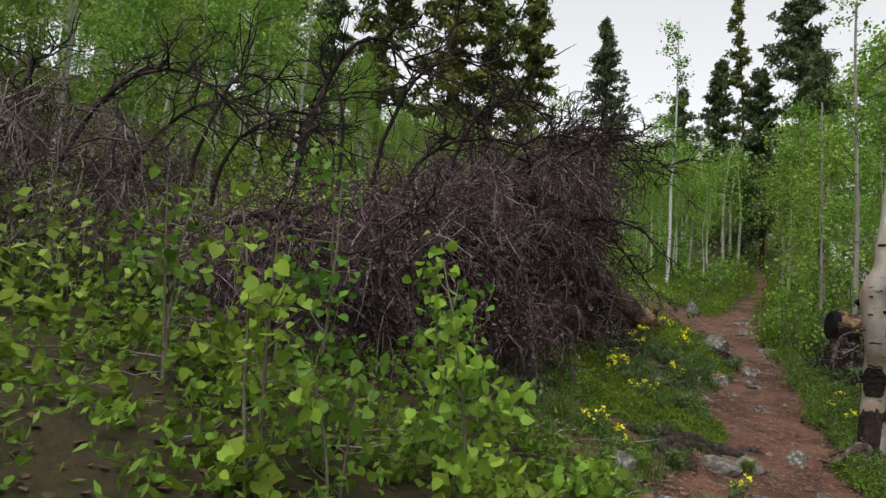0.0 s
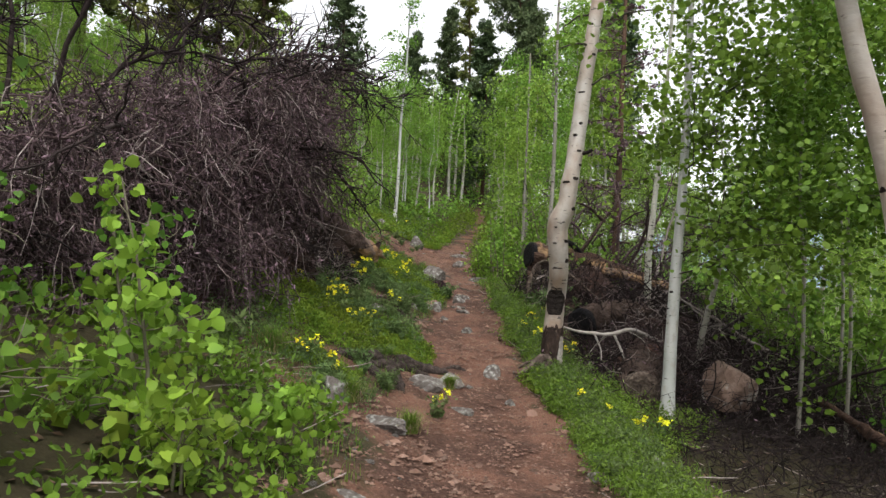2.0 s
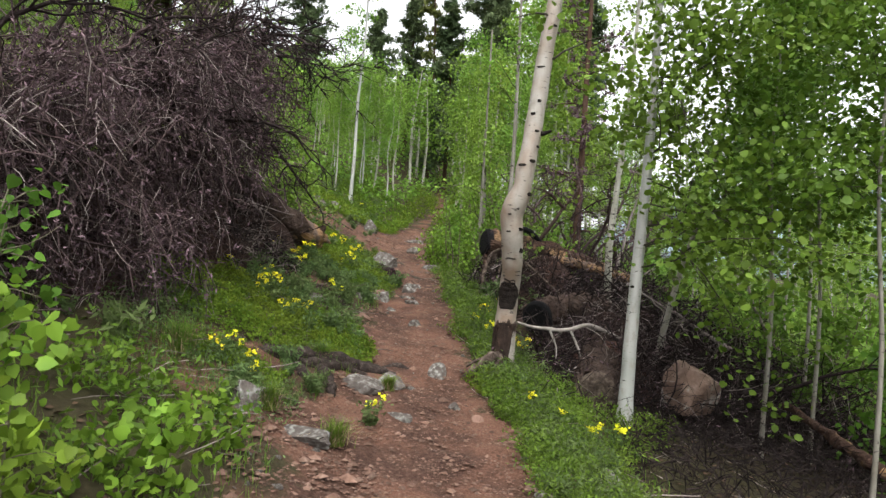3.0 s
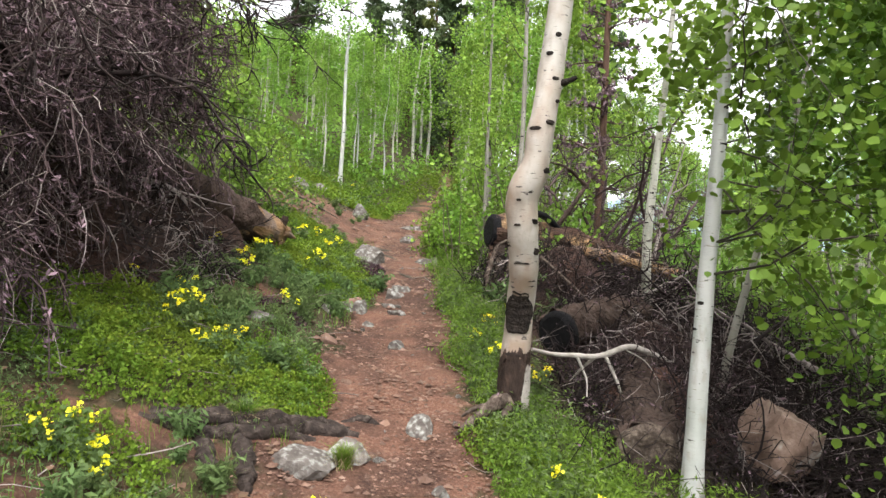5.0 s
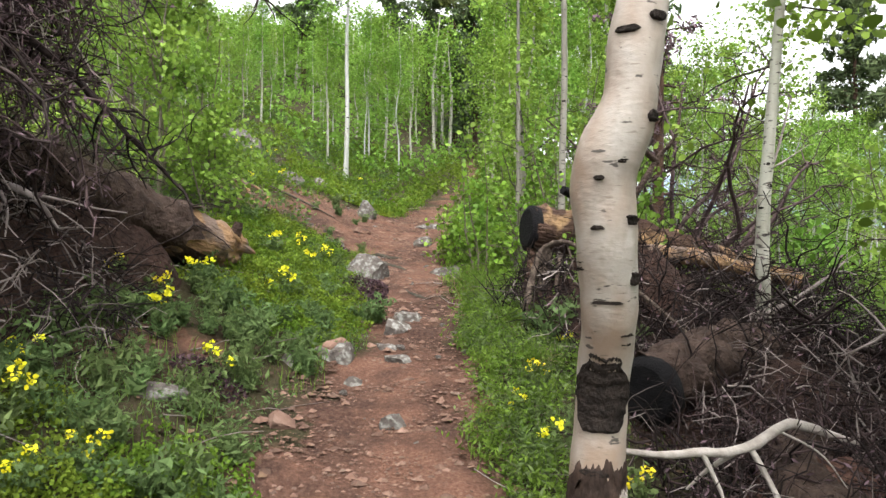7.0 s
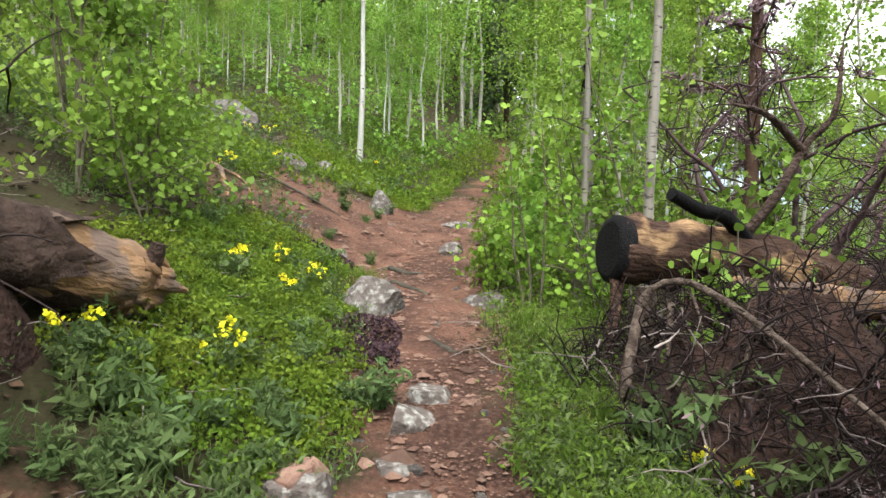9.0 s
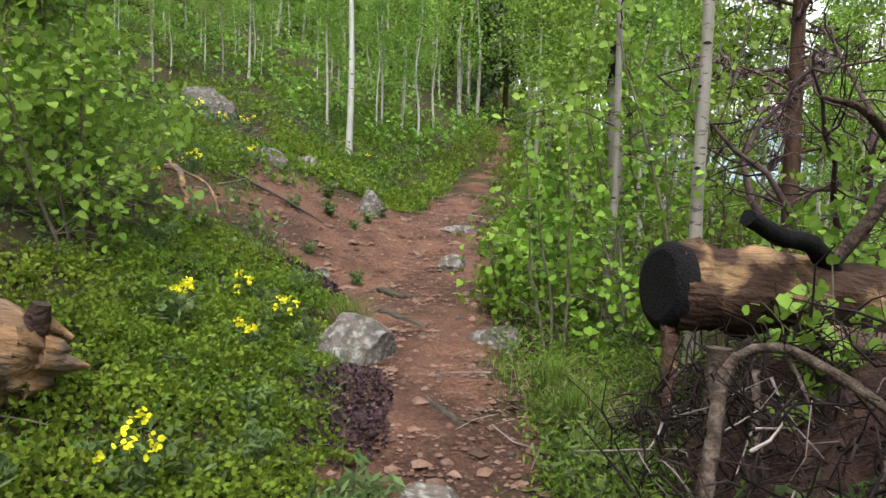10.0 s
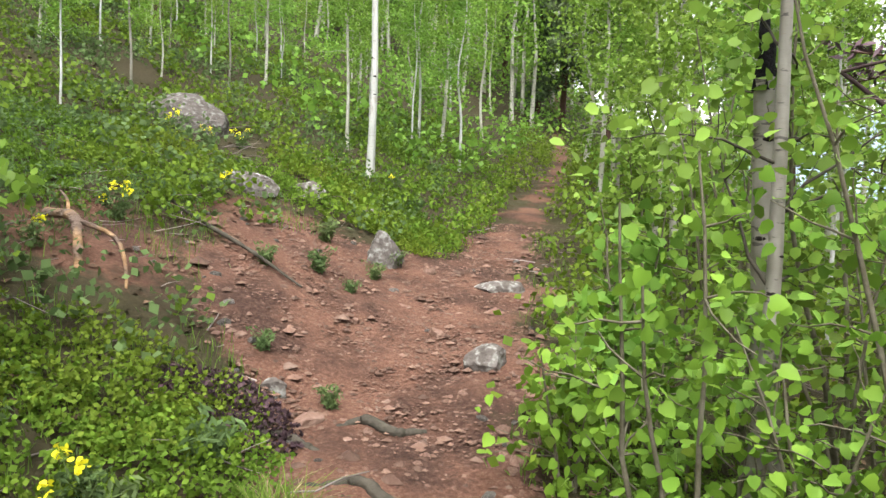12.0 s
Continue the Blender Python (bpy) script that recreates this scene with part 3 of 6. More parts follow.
def grow_conifer(th, height, reach, needle, seed=1, bare=0.15, density=1.0, r0=0.16, clump=0.21, sag=0.12):
    """A conifer: straight trunk, whorls of boughs, tufts of needles along them."""
    rng = random.Random(seed)
    np.random.seed(seed)
    g = Geo()
    line = bent((0, 0, 0), (0, 0, 1), height, 14, 0.012, 0, rng)
    g.tube(line, np.linspace(r0, 0.015, 14), 8, rough=0.06)
    part("trunk", g, MAT_BARK_PINE, th)
    wood, cr, spots = Geo(), Geo(), []
    n = int(height * 11 * density)
    for i in range(n):
        f = bare + (1 - bare) * (i + rng.random()) / n
        z = f * height
        k = min(12, int(f * 13))
        t = f * 13 - k
        c = line[k] * (1 - t) + line[k + 1] * t
        a = rng.uniform(0, 2 * math.pi)
        ln = reach * (1.02 - f) ** 0.75 * rng.uniform(.55, 1.15) + .1
        b = bent(c, (math.cos(a), math.sin(a), .15 + .4 * f), ln, 6, 0.10, sag * (1 - f), rng)
        wood.tube(b, np.linspace(.022, .006, 6), 4, cap=False)
        for j in range(1, 6):
            for _ in range(2 + (j > 2)):
                spots.append(b[j] + np.array([rng.gauss(0, .09), rng.gauss(0, .09), rng.gauss(0, .05)]) * (ln ** .5))
    part("branchwork", wood, MAT_BARK_PINE, th, kind="stuff")
    spots = np.array(spots)
    per = 8
    pts = np.repeat(spots, per, 0) + np.random.normal(0, clump * .30, (len(spots) * per, 3))
    cr.leaves(pts, clump, up=0.25, shape="narrow")
    part("crown", cr, needle, th)
    return th


# ---- stones ----
def rock_geo(w, d, h, seed, flat=0.35, cut=True, chunk=0.0, fine=3, crest=0.0):
    """A weathered stone: a ball of facets pushed in by random planes, sunk flat at its foot."""
    rng = random.Random(seed)
    bm = bmesh.new()
    bmesh.ops.create_icosphere(bm, subdivisions=fine, radius=1.0)
    chunky = chunk or rng.uniform(.42, .58)
    planes = [(Vector((rng.gauss(0, 1), rng.gauss(0, 1), rng.gauss(0, .8))).normalized(), rng.uniform(chunky, chunky + .3)) for _ in range(17 if cut else 3)]
    if crest:
        planes.append((Vector((.12, -.10, 1)).normalized(), crest))
    for v in bm.verts:
        p = v.co.copy()
        for nrm, dist in planes:
            over = p.dot(nrm) - dist
            if over > 0:
                p -= nrm * over * .98
        p *= 1 + .05 * noise.fractal(p * 2.2 + Vector((seed, 0, 0)), 1, 2, 4)
        if fine > 3:
            p *= 1 + .045 * noise.fractal(p * 7 + Vector((0, seed, 0)), .8, 2, 3) - .05 * max(0, 1 - abs(noise.noise(p * 2.6 + Vector((0, 0, seed)))) * 14)
        v.co = Vector((p.x * w / 2, p.y * d / 2, max(p.z, -flat) * h / (1 + flat) + h * flat / (1 + flat) * .4))
    bm.verts.index_update()
    g = Geo()
    g.add([tuple(v.co) for v in bm.verts], [[v.index for v in f.verts] for f in bm.faces])
    bm.free()
    return g


def set_rock(name, label, at, size, seed, mat=None, turn=0.0, tilt=(0, 0), group="", sink=0.03, chunk=0.0, crest=0.0):
    g = rock_geo(*size, seed, chunk=chunk, fine=4, crest=crest)
    ob = new(name, g.mesh(name, mat or MAT_ROCK, sharp=24))
    z = float(top(at[0], at[1])) if len(at) < 3 else at[2]
    ob.matrix_world = pose(at[0], at[1], z - sink, tilt[0], tilt[1], turn)
    return tagged(ob, label, "rock", group)


# ---- build: the large structure ----
build_ground()
build_mountain()


# ---- build: named trees by the trail ----
def stand(name, label, x, y, category="tree", group="", z=None, turn=0.0):
    return thing(name, label, category, (x, y, float(top(x, y)) - .02 if z is None else z), group, turn=turn)


def old_aspen():
    """The crooked old aspen beside the trail, burnt at its foot, with black eyes and bands."""
    bx, by = 1.07, 7.35
    bz = float(top(bx, by)) - .05
    th = thing("burnt_aspen_tree", "crooked old aspen with cream bark and charred scarred foot beside trail", "tree", (bx, by, bz))
    pts = [(0, .08, 0), (.0, .04, .46), (.015, 0, .85), (.01, -.12, 1.1), (-.015, -.2, 1.33), (-.03, -.25, 1.56), (.03, -.3, 1.76), (.055, -.32, 2.0), (.10, -.3, 2.35),
           (.16, -.28, 3.0), (.24, -.25, 3.7), (.36, -.2, 4.6), (.5, -.1, 5.8), (.6, 0, 7.2), (.62, 0, 8.6)]
    n = 90
    line = curve_through(pts, n)
    zz = line[:, 2]
    rad = np.interp(zz, [0, .12, .5, 1.0, 1.3, 1.45, 1.62, 1.8, 2.2, 3.5, 5, 8.6], [.135, .108, .098, .092, .098, .108, .105, .088, .082, .070, .055, .02])
    np.random.seed(4)
    g = Geo()
    g.tube(line, rad, 20, lumpy=.10, grain=5.0)
    part("trunk", g, MAT_BARK_BURNT, th)

    def point(z):
        i = int(np.argmin(np.abs(zz - z)))
        return line[i], rad[i]

    def patch(z0, z1, a0, a1, seed, mat, name, label, lift=.004, rag=.25):
        """A ragged scar that hugs the trunk between two heights and two bearings."""
        rng = random.Random(seed)
        gg = Geo()
        rows, cols = (31, 45) if z1 - z0 > .15 else (9, 15)
        vv = []
        for i in range(rows):
            fz = i / (rows - 1)
            c, r = point(z0 + (z1 - z0) * fz)
            half = (a1 - a0) / 2 * (math.sin(math.pi * (.10 + .80 * fz)) ** .6) * (1 + rag * 1.6 * noise.noise((fz * 3.1, seed * 1.7, .5)) + rag * .5 * noise.noise((fz * 11, seed * 1.7, 2.5)))
            mid = (a0 + a1) / 2
            for j in range(cols):
                u = radians(mid + half * (2 * j / (cols - 1) - 1))
                edge = min(j, cols - 1 - j, i, rows - 1 - i)
                rr = r * 1.03 + (lift * .6 + rng.uniform(0, .004) if edge > 0 else -.006)
                vv.append((c[0] + rr * math.cos(u), c[1] + rr * math.sin(u), z0 + (z1 - z0) * fz + (z1 - z0) * (.07 * noise.noise((3.1 * j / (cols - 1), seed * 2.3, fz)) + .07 * fz * noise.noise((14 * j / (cols - 1), seed * 1.3, 4)) + .05 * fz * noise.noise((31 * j / (cols - 1), seed * 1.3, 7)))))
        gg.add(vv, [(i * cols + j, i * cols + j + 1, (i + 1) * cols + j + 1, (i + 1) * cols + j) for i in range(rows - 1) for j in range(cols - 1)])
        part(name, gg, mat, th, label)

    patch(.0, .54, 165, 385, 2, MAT_CHAR_FOOT, "charred_foot", "charred dark bark at the foot")
    patch(.02, .44, 295, 365, 12, MAT_GREYWOOD, "bare_wood", "grey bare wood at the foot", .009)
    patch(.66, .94, 196, 322, 3, MAT_SCAR, "burn_scar", "round black burn scar", .006, .3)
    patch(.50, .53, 215, 290, 31, MAT_SCAR, "bark_scar", "", .004)
    for z, a, w, h, s in ((1.00, 300, 40, .045, 5), (1.13, 255, 70, .012, 6), (1.21, 320, 34, .04, 7), (1.37, 245, 26, .022, 8), (1.40, 310, 30, .03, 9), (1.53, 250, 18, .014, 10),
                          (1.58, 285, 18, .012, 11), (1.72, 325, 40, .035, 13), (1.98, 235, 60, .020, 14), (2.02, 300, 44, .026, 15), (2.30, 290, 34, .02, 16), (2.46, 245, 38, .022, 17),
                          (2.58, 275, 30, .026, 18), (2.9, 250, 60, .016, 19), (3.3, 300, 40, .024, 20), (3.62, 240, 40, .02, 21), (1.25, 200, 36, .03, 22), (2.16, 320, 24, .02, 23)):
        patch(z - h * .6, z + h * .6, a - w / 2, a + w / 2, s, MAT_SCAR, "bark_scar", "black eye-shaped knot scar", .005, .1)
    # short dead stub on the upper stem
    c, r = point(2.30)
    st = Geo()
    st.tube(curve_through([c, c + np.array([.10, -.05, .0]), c + np.array([.16, -.07, .03])], 6), np.linspace(.026, .014, 6), 8, rough=.15)
    part("stub", st, MAT_SCAR, th, "short dead branch stub")
    wood, cr, spots = Geo(), Geo(), []
    rng = random.Random(8)
    for i in range(20):
        z = 3.6 + 4.9 * (i + rng.random()) / 20
        c, r = point(z)
        a = rng.uniform(0, 6.28)
        b = bent(c, (math.cos(a), math.sin(a), .45), rng.uniform(.5, 1.3), 6, .22, .03, rng)
        wood.tube(b, np.linspace(max(.006, r * .35), .004, 6), 5, cap=False)
        if z > 4.6:
            for k in range(2, 6):
                spots.append(b[k])
    for z, a in ((3.35, 200), (3.0, 330), (3.8, 160)):
        c, r = point(z)
        b = bent(c, (math.cos(radians(a)), math.sin(radians(a)), .2), .6, 7, .28, .0, rng)
        wood.tube(b, np.linspace(.014, .004, 7), 5, cap=False)
    part("branchwork", wood, MAT_LIMB, th, kind="stuff")
    spots = np.array(spots)
    cr.leaves(spots[np.random.randint(0, len(spots), 1500)] + np.random.normal(0, .12, (1500, 3)), .05, up=.4)
    part("crown", cr, MAT_ASPEN, th)


MAT_CHAR_FOOT = material("burnt_bark", [(0.3, (0.0108, 0.0078, 0.0066)), (0.55, (0.036, 0.024, 0.0192)), (0.8, (0.102, 0.066, 0.048))], scale=14, stretch=(1, 1, .4), bump=0.9, bump_scale=40)
old_aspen()

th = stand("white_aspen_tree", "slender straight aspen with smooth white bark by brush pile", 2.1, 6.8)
grow_aspen(th, [(0, 0, 0), (.01, 0, .8), (.03, 0, 1.4), (.06, 0, 2.1), (.08, 0, 2.9), (.10, .05, 3.8), (.12, .1, 4.8), (.15, .1, 6)], .064, .018, MAT_BARK_WHITE, MAT_ASPEN_SHADED,
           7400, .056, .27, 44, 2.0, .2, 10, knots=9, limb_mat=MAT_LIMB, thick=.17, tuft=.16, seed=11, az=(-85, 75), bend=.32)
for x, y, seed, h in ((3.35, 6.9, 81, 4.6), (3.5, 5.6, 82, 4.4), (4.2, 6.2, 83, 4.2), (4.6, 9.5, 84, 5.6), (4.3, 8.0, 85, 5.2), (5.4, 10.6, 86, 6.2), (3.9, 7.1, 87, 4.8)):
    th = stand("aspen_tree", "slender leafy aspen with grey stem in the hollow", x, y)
    grow_aspen(th, [(0, 0, 0), (.03, 0, h * .3), (-.02, .03, h * .6), (.05, 0, h)], .022, .008, MAT_BARK_DARK, MAT_ASPEN_SHADED, 3400, .048, .54, 24, 1.0, .35, 6, knots=0, limb_mat=MAT_LIMB, tuft=.15, seed=seed, split=False, round_limb=3, bend=.3)

th = stand("knotty_aspen_tree", "pale aspen pole with black knots close beside the trail", 1.445, 2.05)
grow_aspen(th, [(0, 0, 0), (-.05, 0, .9), (-.09, 0, 1.4), (-.14, 0, 1.8), (-.20, 0, 2.05), (-.27, 0, 2.3), (-.36, .05, 2.9), (-.45, .1, 3.8), (-.5, .1, 5)], .042, .018, MAT_BARK_BURNT,
           MAT_ASPEN_SHADED, 1100, .05, .66, 14, .8, .4, 10, knots=13, limb_mat=MAT_LIMB, thick=.2, tuft=.1, seed=12)

th = stand("aspen_tree", "slim aspen standing among dead brush", 2.65, 9.76, z=1.1)
grow_aspen(th, [(0, 0, 0), (-.02, 0, 1.0), (.03, 0, 1.8), (.1, 0, 2.8), (.16, 0, 4), (.2, 0, 5.5)], .055, .018, MAT_BARK, MAT_ASPEN, 1300, .05, .5, 16, .9, .4, 8, knots=8, limb_mat=MAT_LIMB, seed=13)

th = stand("leaning_aspen_tree", "grey leaning aspen stem rising out of brush", 2.75, 8.2)
grow_aspen(th, [(0, 0, 0), (.12, 0, .6), (.28, 0, 1.3), (.45, 0, 1.9), (.7, .1, 3.0), (.9, .2, 4.2)], .038, .014, MAT_BARK_DARK, MAT_ASPEN_SHADED, 650, .05, .45, 14, .8, .3, 8, knots=4, limb_mat=MAT_LIMB, tuft=.12, seed=14, az=(-70, 110))

th = stand("aspen_snag", "broken grey aspen snag with blackened top", 1.20, 12.6)
grow_aspen(th, [(0, 0, 0), (-.04, 0, .6), (-.07, 0, 1.1), (-.1, 0, 1.75)], .058, .045, MAT_BARK_DARK, MAT_ASPEN, 30, .05, .6, 3, .4, .5, 10, knots=8, limb_mat=MAT_LIMB, seed=15)
g = Geo()
np.random.seed(2)
g.tube(curve_through([(-.1, 0, 1.70), (-.1, 0, 1.85), (-.115, 0, 1.98)], 7), np.linspace(.05, .018, 7), 9, rough=.3)
part("broken_top", g, MAT_CHAR, th, "blackened splintered top")

th = stand("aspen_tree", "tall thin aspen behind the charred log", 1.50, 11.95)
grow_aspen(th, [(0, 0, 0), (.0, 0, 1.0), (.02, 0, 2.2), (.0, 0, 3.5), (-.03, 0, 5), (0, 0, 6.5)], .045, .016, MAT_BARK_DARK, MAT_ASPEN, 700, .045, .5, 16, .7, .5, 8, knots=9, limb_mat=MAT_LIMB, seed=16)
th = stand("aspen_tree", "short pale aspen stub near leafy sapling", 1.05, 12.3)
grow_aspen(th, [(0, 0, 0), (.01, 0, .5), (.03, 0, 1.0), (.02, 0, 2.2), (.0, 0, 4.2)], .04, .014, MAT_BARK_DARK, MAT_ASPEN, 700, .05, .45, 12, .7, .5, 8, knots=5, limb_mat=MAT_LIMB, seed=17)
th = stand("aspen_tree", "white aspen on the bank above the trail", -1.77, 17.45)
grow_aspen(th, [(0, 0, 0), (.02, 0, 1.2), (.0, 0, 2.6), (.05, 0, 4.2), (.02, 0, 6.8)], .048, .015, MAT_BARK_WHITE, MAT_ASPEN, 1900, .05, .5, 16, .9, .5, 8, knots=6, seed=18)

# reddish dead pine in the hollow
th = stand("dead_pine_tree", "tall dead pine with reddish bark and bare limbs", 3.25, 14.9)
grow_conifer(th, 9.5, 1.1, MAT_DEADNEEDLE, seed=21, bare=.1, density=.5, r0=.09, clump=.09, sag=.05)

# ---- build: saplings ----
SAPLINGS = [
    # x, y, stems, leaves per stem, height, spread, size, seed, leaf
    (-1.75, 2.3, 2, 90, 1.25, .38, .052, 31, MAT_ASPEN_NEAR), (-1.25, 3.2, 2, 210, 1.5, .34, .052, 32, MAT_ASPEN_NEAR), (-1.5, 2.55, 2, 65, .7, .35, .052, 33, MAT_ASPEN_SHADED),
    (-.95, 3.0, 2, 110, .55, .3, .052, 34, MAT_ASPEN_NEAR), (-2.5, 2.6, 2, 65, 1.1, .4, .052, 35, MAT_ASPEN_SHADED), (-2.3, 3.5, 2, 85, 1.5, .4, .052, 36, MAT_ASPEN_SHADED),
    (-.75, 3.75, 2, 80, .4, .25, .05, 37, MAT_ASPEN_NEAR), (-1.7, 3.9, 2, 70, 1.0, .4, .052, 38, MAT_ASPEN_SHADED),
    (1.0, 12.3, 3, 80, .9, .4, .044, 141, MAT_ASPEN), (1.2, 12.05, 3, 80, 1.1, .35, .044, 142, MAT_ASPEN_NEAR), (.78, 12.45, 3, 80, .7, .3, .044, 143, MAT_ASPEN), (1.45, 12.45, 3, 80, 1.3, .4, .044, 144, MAT_ASPEN),
    (.66, 11.75, 3, 125, 1.5, .42, .040, 41, MAT_ASPEN_NEAR), (1.15, 12.8, 3, 120, 1.9, .45, .042, 42, MAT_ASPEN_NEAR), (.62, 12.85, 3, 200, 1.1, .35, .052, 43, MAT_ASPEN),
    (1.45, 12.0, 2, 100, 2.2, .4, .042, 44, MAT_ASPEN_NEAR), (1.6, 12.8, 3, 100, 2.6, .5, .052, 45, MAT_ASPEN), (1.15, 14.1, 4, 160, 1.8, .5, .05, 46, MAT_ASPEN),
    (1.5, 14.4, 4, 150, 2.6, .6, .05, 47, MAT_ASPEN), (1.05, 15.8, 4, 240, 1.5, .5, .05, 48, MAT_ASPEN),
    (.40, 12.4, 3, 130, .75, .3, .042, 49, MAT_ASPEN_NEAR),
    (-2.35, 11.2, 3, 600, 3.0, .7, .044, 51, MAT_ASPEN), (-2.05, 11.6, 3, 560, 2.2, .6, .044, 52, MAT_ASPEN), (-1.75, 11.1, 3, 360, 1.3, .5, .042, 53, MAT_ASPEN),
    (-2.9, 11.9, 3, 560, 3.3, .7, .044, 54, MAT_ASPEN), (-3.4, 10.9, 3, 480, 3.0, .7, .044, 56, MAT_ASPEN),
    (4.6, 8.0, 3, 260, 1.5, .7, .06, 62, MAT_ASPEN_SHADED), (4.4, 8.9, 4, 240, 1.4, .7, .06, 63, MAT_ASPEN_SHADED),
    (4.9, 7.0, 4, 260, 1.8, .8, .06, 64, MAT_ASPEN_SHADED), (3.6, 11.0, 4, 220, 1.3, .6, .055, 65, MAT_ASPEN), (2.3, 11.6, 3, 220, 1.6, .5, .05, 66, MAT_ASPEN),
    (1.7, 10.6, 2, 130, 1.0, .4, .05, 67, MAT_ASPEN), (2.1, 13.4, 4, 150, 2.2, .6, .05, 68, MAT_ASPEN), (4.6, 10.6, 4, 240, 1.5, .8, .06, 69, MAT_ASPEN),
    (5.4, 9.0, 4, 240, 1.7, .8, .06, 70, MAT_ASPEN), (5.5, 12.5, 4, 300, 2.6, .9, .06, 72, MAT_ASPEN),
]
for x, y, st, per, h, spr, size, seed, leaf in SAPLINGS:
    tone = "shade-darkened green" if leaf is MAT_ASPEN_SHADED else "bright green"
    tall = "tall" if h > 1.9 else "low" if h < .9 else "young"
    th = stand("aspen_sapling", tall + " " + tone + " aspen sapling clump with broad round leaves", x, y, "sapling", "aspen saplings along the trail")
    sprout(th, st, leaf, size, per, height=h, spread=spr, seed=seed, tuft=.04 + .03 * spr, r=.007 + .003 * h, side=8 if per < 200 else 11)


# ---- build: the woods around ----
VARIANTS = []
for i, (h, low, reach, bark, far) in enumerate(((6.5, .35, 1.0, MAT_BARK, 0), (7.5, .42, 1.1, MAT_BARK_WHITE, 0), (5.0, .22, .9, MAT_BARK, 0), (6.8, .3, 1.2, MAT_BARK_DARK, 0),
                                                (6.5, .35, 1.1, MAT_BARK, 1), (7.5, .40, 1.2, MAT_BARK_WHITE, 1), (5.0, .2, 1.0, MAT_BARK, 1), (6.8, .3, 1.3, MAT_BARK_DARK, 1))):
    th = thing("aspen_tree", ("young aspen with pale thin trunk and light green crown", "straight white-trunked aspen with high airy crown",
                              "bushy young aspen leafy almost to the ground", "grey-trunked aspen with spreading green crown")[i % 4], "tree", (0, -30 - 3 * i, float(land(0, -30 - 3 * i))), "aspens of the surrounding wood")
    rng = random.Random(100 + i)
    p = [(0, 0, 0)] + [(rng.gauss(0, .06), rng.gauss(0, .06), h * k / 4) for k in range(1, 5)]
    if far:
        grow_aspen(th, p, .055, .012, bark, MAT_ASPEN, 1900, .085, low, 14, reach, .55, 5, "rhomb", knots=0, tuft=.22, seed=100 + i, twigs=1, split=False, round_limb=3)
    else:
        grow_aspen(th, p, .055, .012, bark, MAT_ASPEN, 3400, .070, low, 20, reach, .55, 6, "rhomb", knots=3, tuft=.17, seed=100 + i, twigs=1, split=False, round_limb=3)
    VARIANTS.append((th, h))

woods = random.Random(77)
placed, distant = [], []


def plant(x, y, height, which=None):
    az, d = math.degrees(math.atan2(-x, y)), math.hypot(x, y)
    if 11 < az < 37 and d > 9:
        # young growth stays below the pines on the hillside
        rise = .30 if az < 22 else .34 if az < 31 else .42
        height = min(height, (1.5 + rise * d - float(land(x, y))) * woods.uniform(.8, 1.0))
    az2, d2 = math.degrees(math.atan2(x - .4, y - 6)), math.hypot(x - .4, y - 6)
    if 15 < az2 < 38 and d2 > 4:
        height = min(height, (2.0 + (.36 if az2 < 25 else .22) * d2 - float(land(x, y))) * woods.uniform(.75, 1.0))
    if height < 1.2:
        return
    if y > 14 and -.28 < x / y < .03:
        height = max(1.6, min(height, 1.5 + .30 * math.hypot(x, y) - float(land(x, y))) * woods.uniform(.62, 1.12))
    if math.hypot(x, y - 6) > 24 or y < 0:
        distant.append((x, y, height))
        placed.append((x, y))
        return
    far = math.hypot(x, y - 6) > 18
    ob, h = VARIANTS[(which if which is not None else woods.randrange(4)) + 4 * far]
    s = height / h
    copy_thing(ob, pose(x, y, float(land(x, y)) - .05, 0, 0, woods.uniform(0, 360)) @ Matrix.Diagonal((s * woods.uniform(.85, 1.1), s * woods.uniform(.85, 1.1), s, 1)))
    placed.append((x, y))


def scatter(n, x0, x1, y0, y1, height, gap, keep):
    tries = made = 0
    while made < n and tries < n * 30:
        tries += 1
        x, y = woods.uniform(x0, x1), woods.uniform(y0, y1)
        if keep(x, y) and all((x - a) ** 2 + (y - b) ** 2 > gap * gap for a, b in placed):
            plant(x, y, height(x, y))
            made += 1


def ahead_height(x, y):
    """Lower where the sky opens over the trail."""
    d = math.hypot(x, y)
    roof = 1.5 + .34 * d - float(land(x, y))
    side = abs(x + .1 * y) / (.1 * y + 1)
    return max(2.5, min(11, (roof if side < 1 else roof * 1.35) * woods.uniform(.75, 1.02)))


scatter(75, -8, 9, 18, 46, ahead_height, .8, lambda x, y: abs(x - np.interp(y, CY, CX)) > 1.1 and not (x < -1 and y < 20))
scatter(40, -9, -3.6, 13.5, 24, lambda x, y: woods.uniform(3.5, 6.5), .9, lambda x, y: x < -3.4 - .12 * (y - 13))
scatter(80, -24, -5.2, 3, 24, lambda x, y: woods.uniform(4, 8), 1.0, lambda x, y: True)
scatter(60, 5.5, 22, 5, 34, lambda x, y: max(2.5, min(7.0, 1.7 + .17 * math.hypot(x, y) - float(land(x, y)))) * woods.uniform(.75, 1.05), 1.0, lambda x, y: True)
scatter(22, 5.0, 13, 15, 30, lambda x, y: max(2.2, 1.6 + .16 * math.hypot(x, y) - float(land(x, y))) * woods.uniform(.8, 1.05), .9, lambda x, y: True)
scatter(12, 2.2, 6, 13, 19, lambda x, y: woods.uniform(2.6, 4.4), .8, lambda x, y: abs(x - 3.25) > .4)
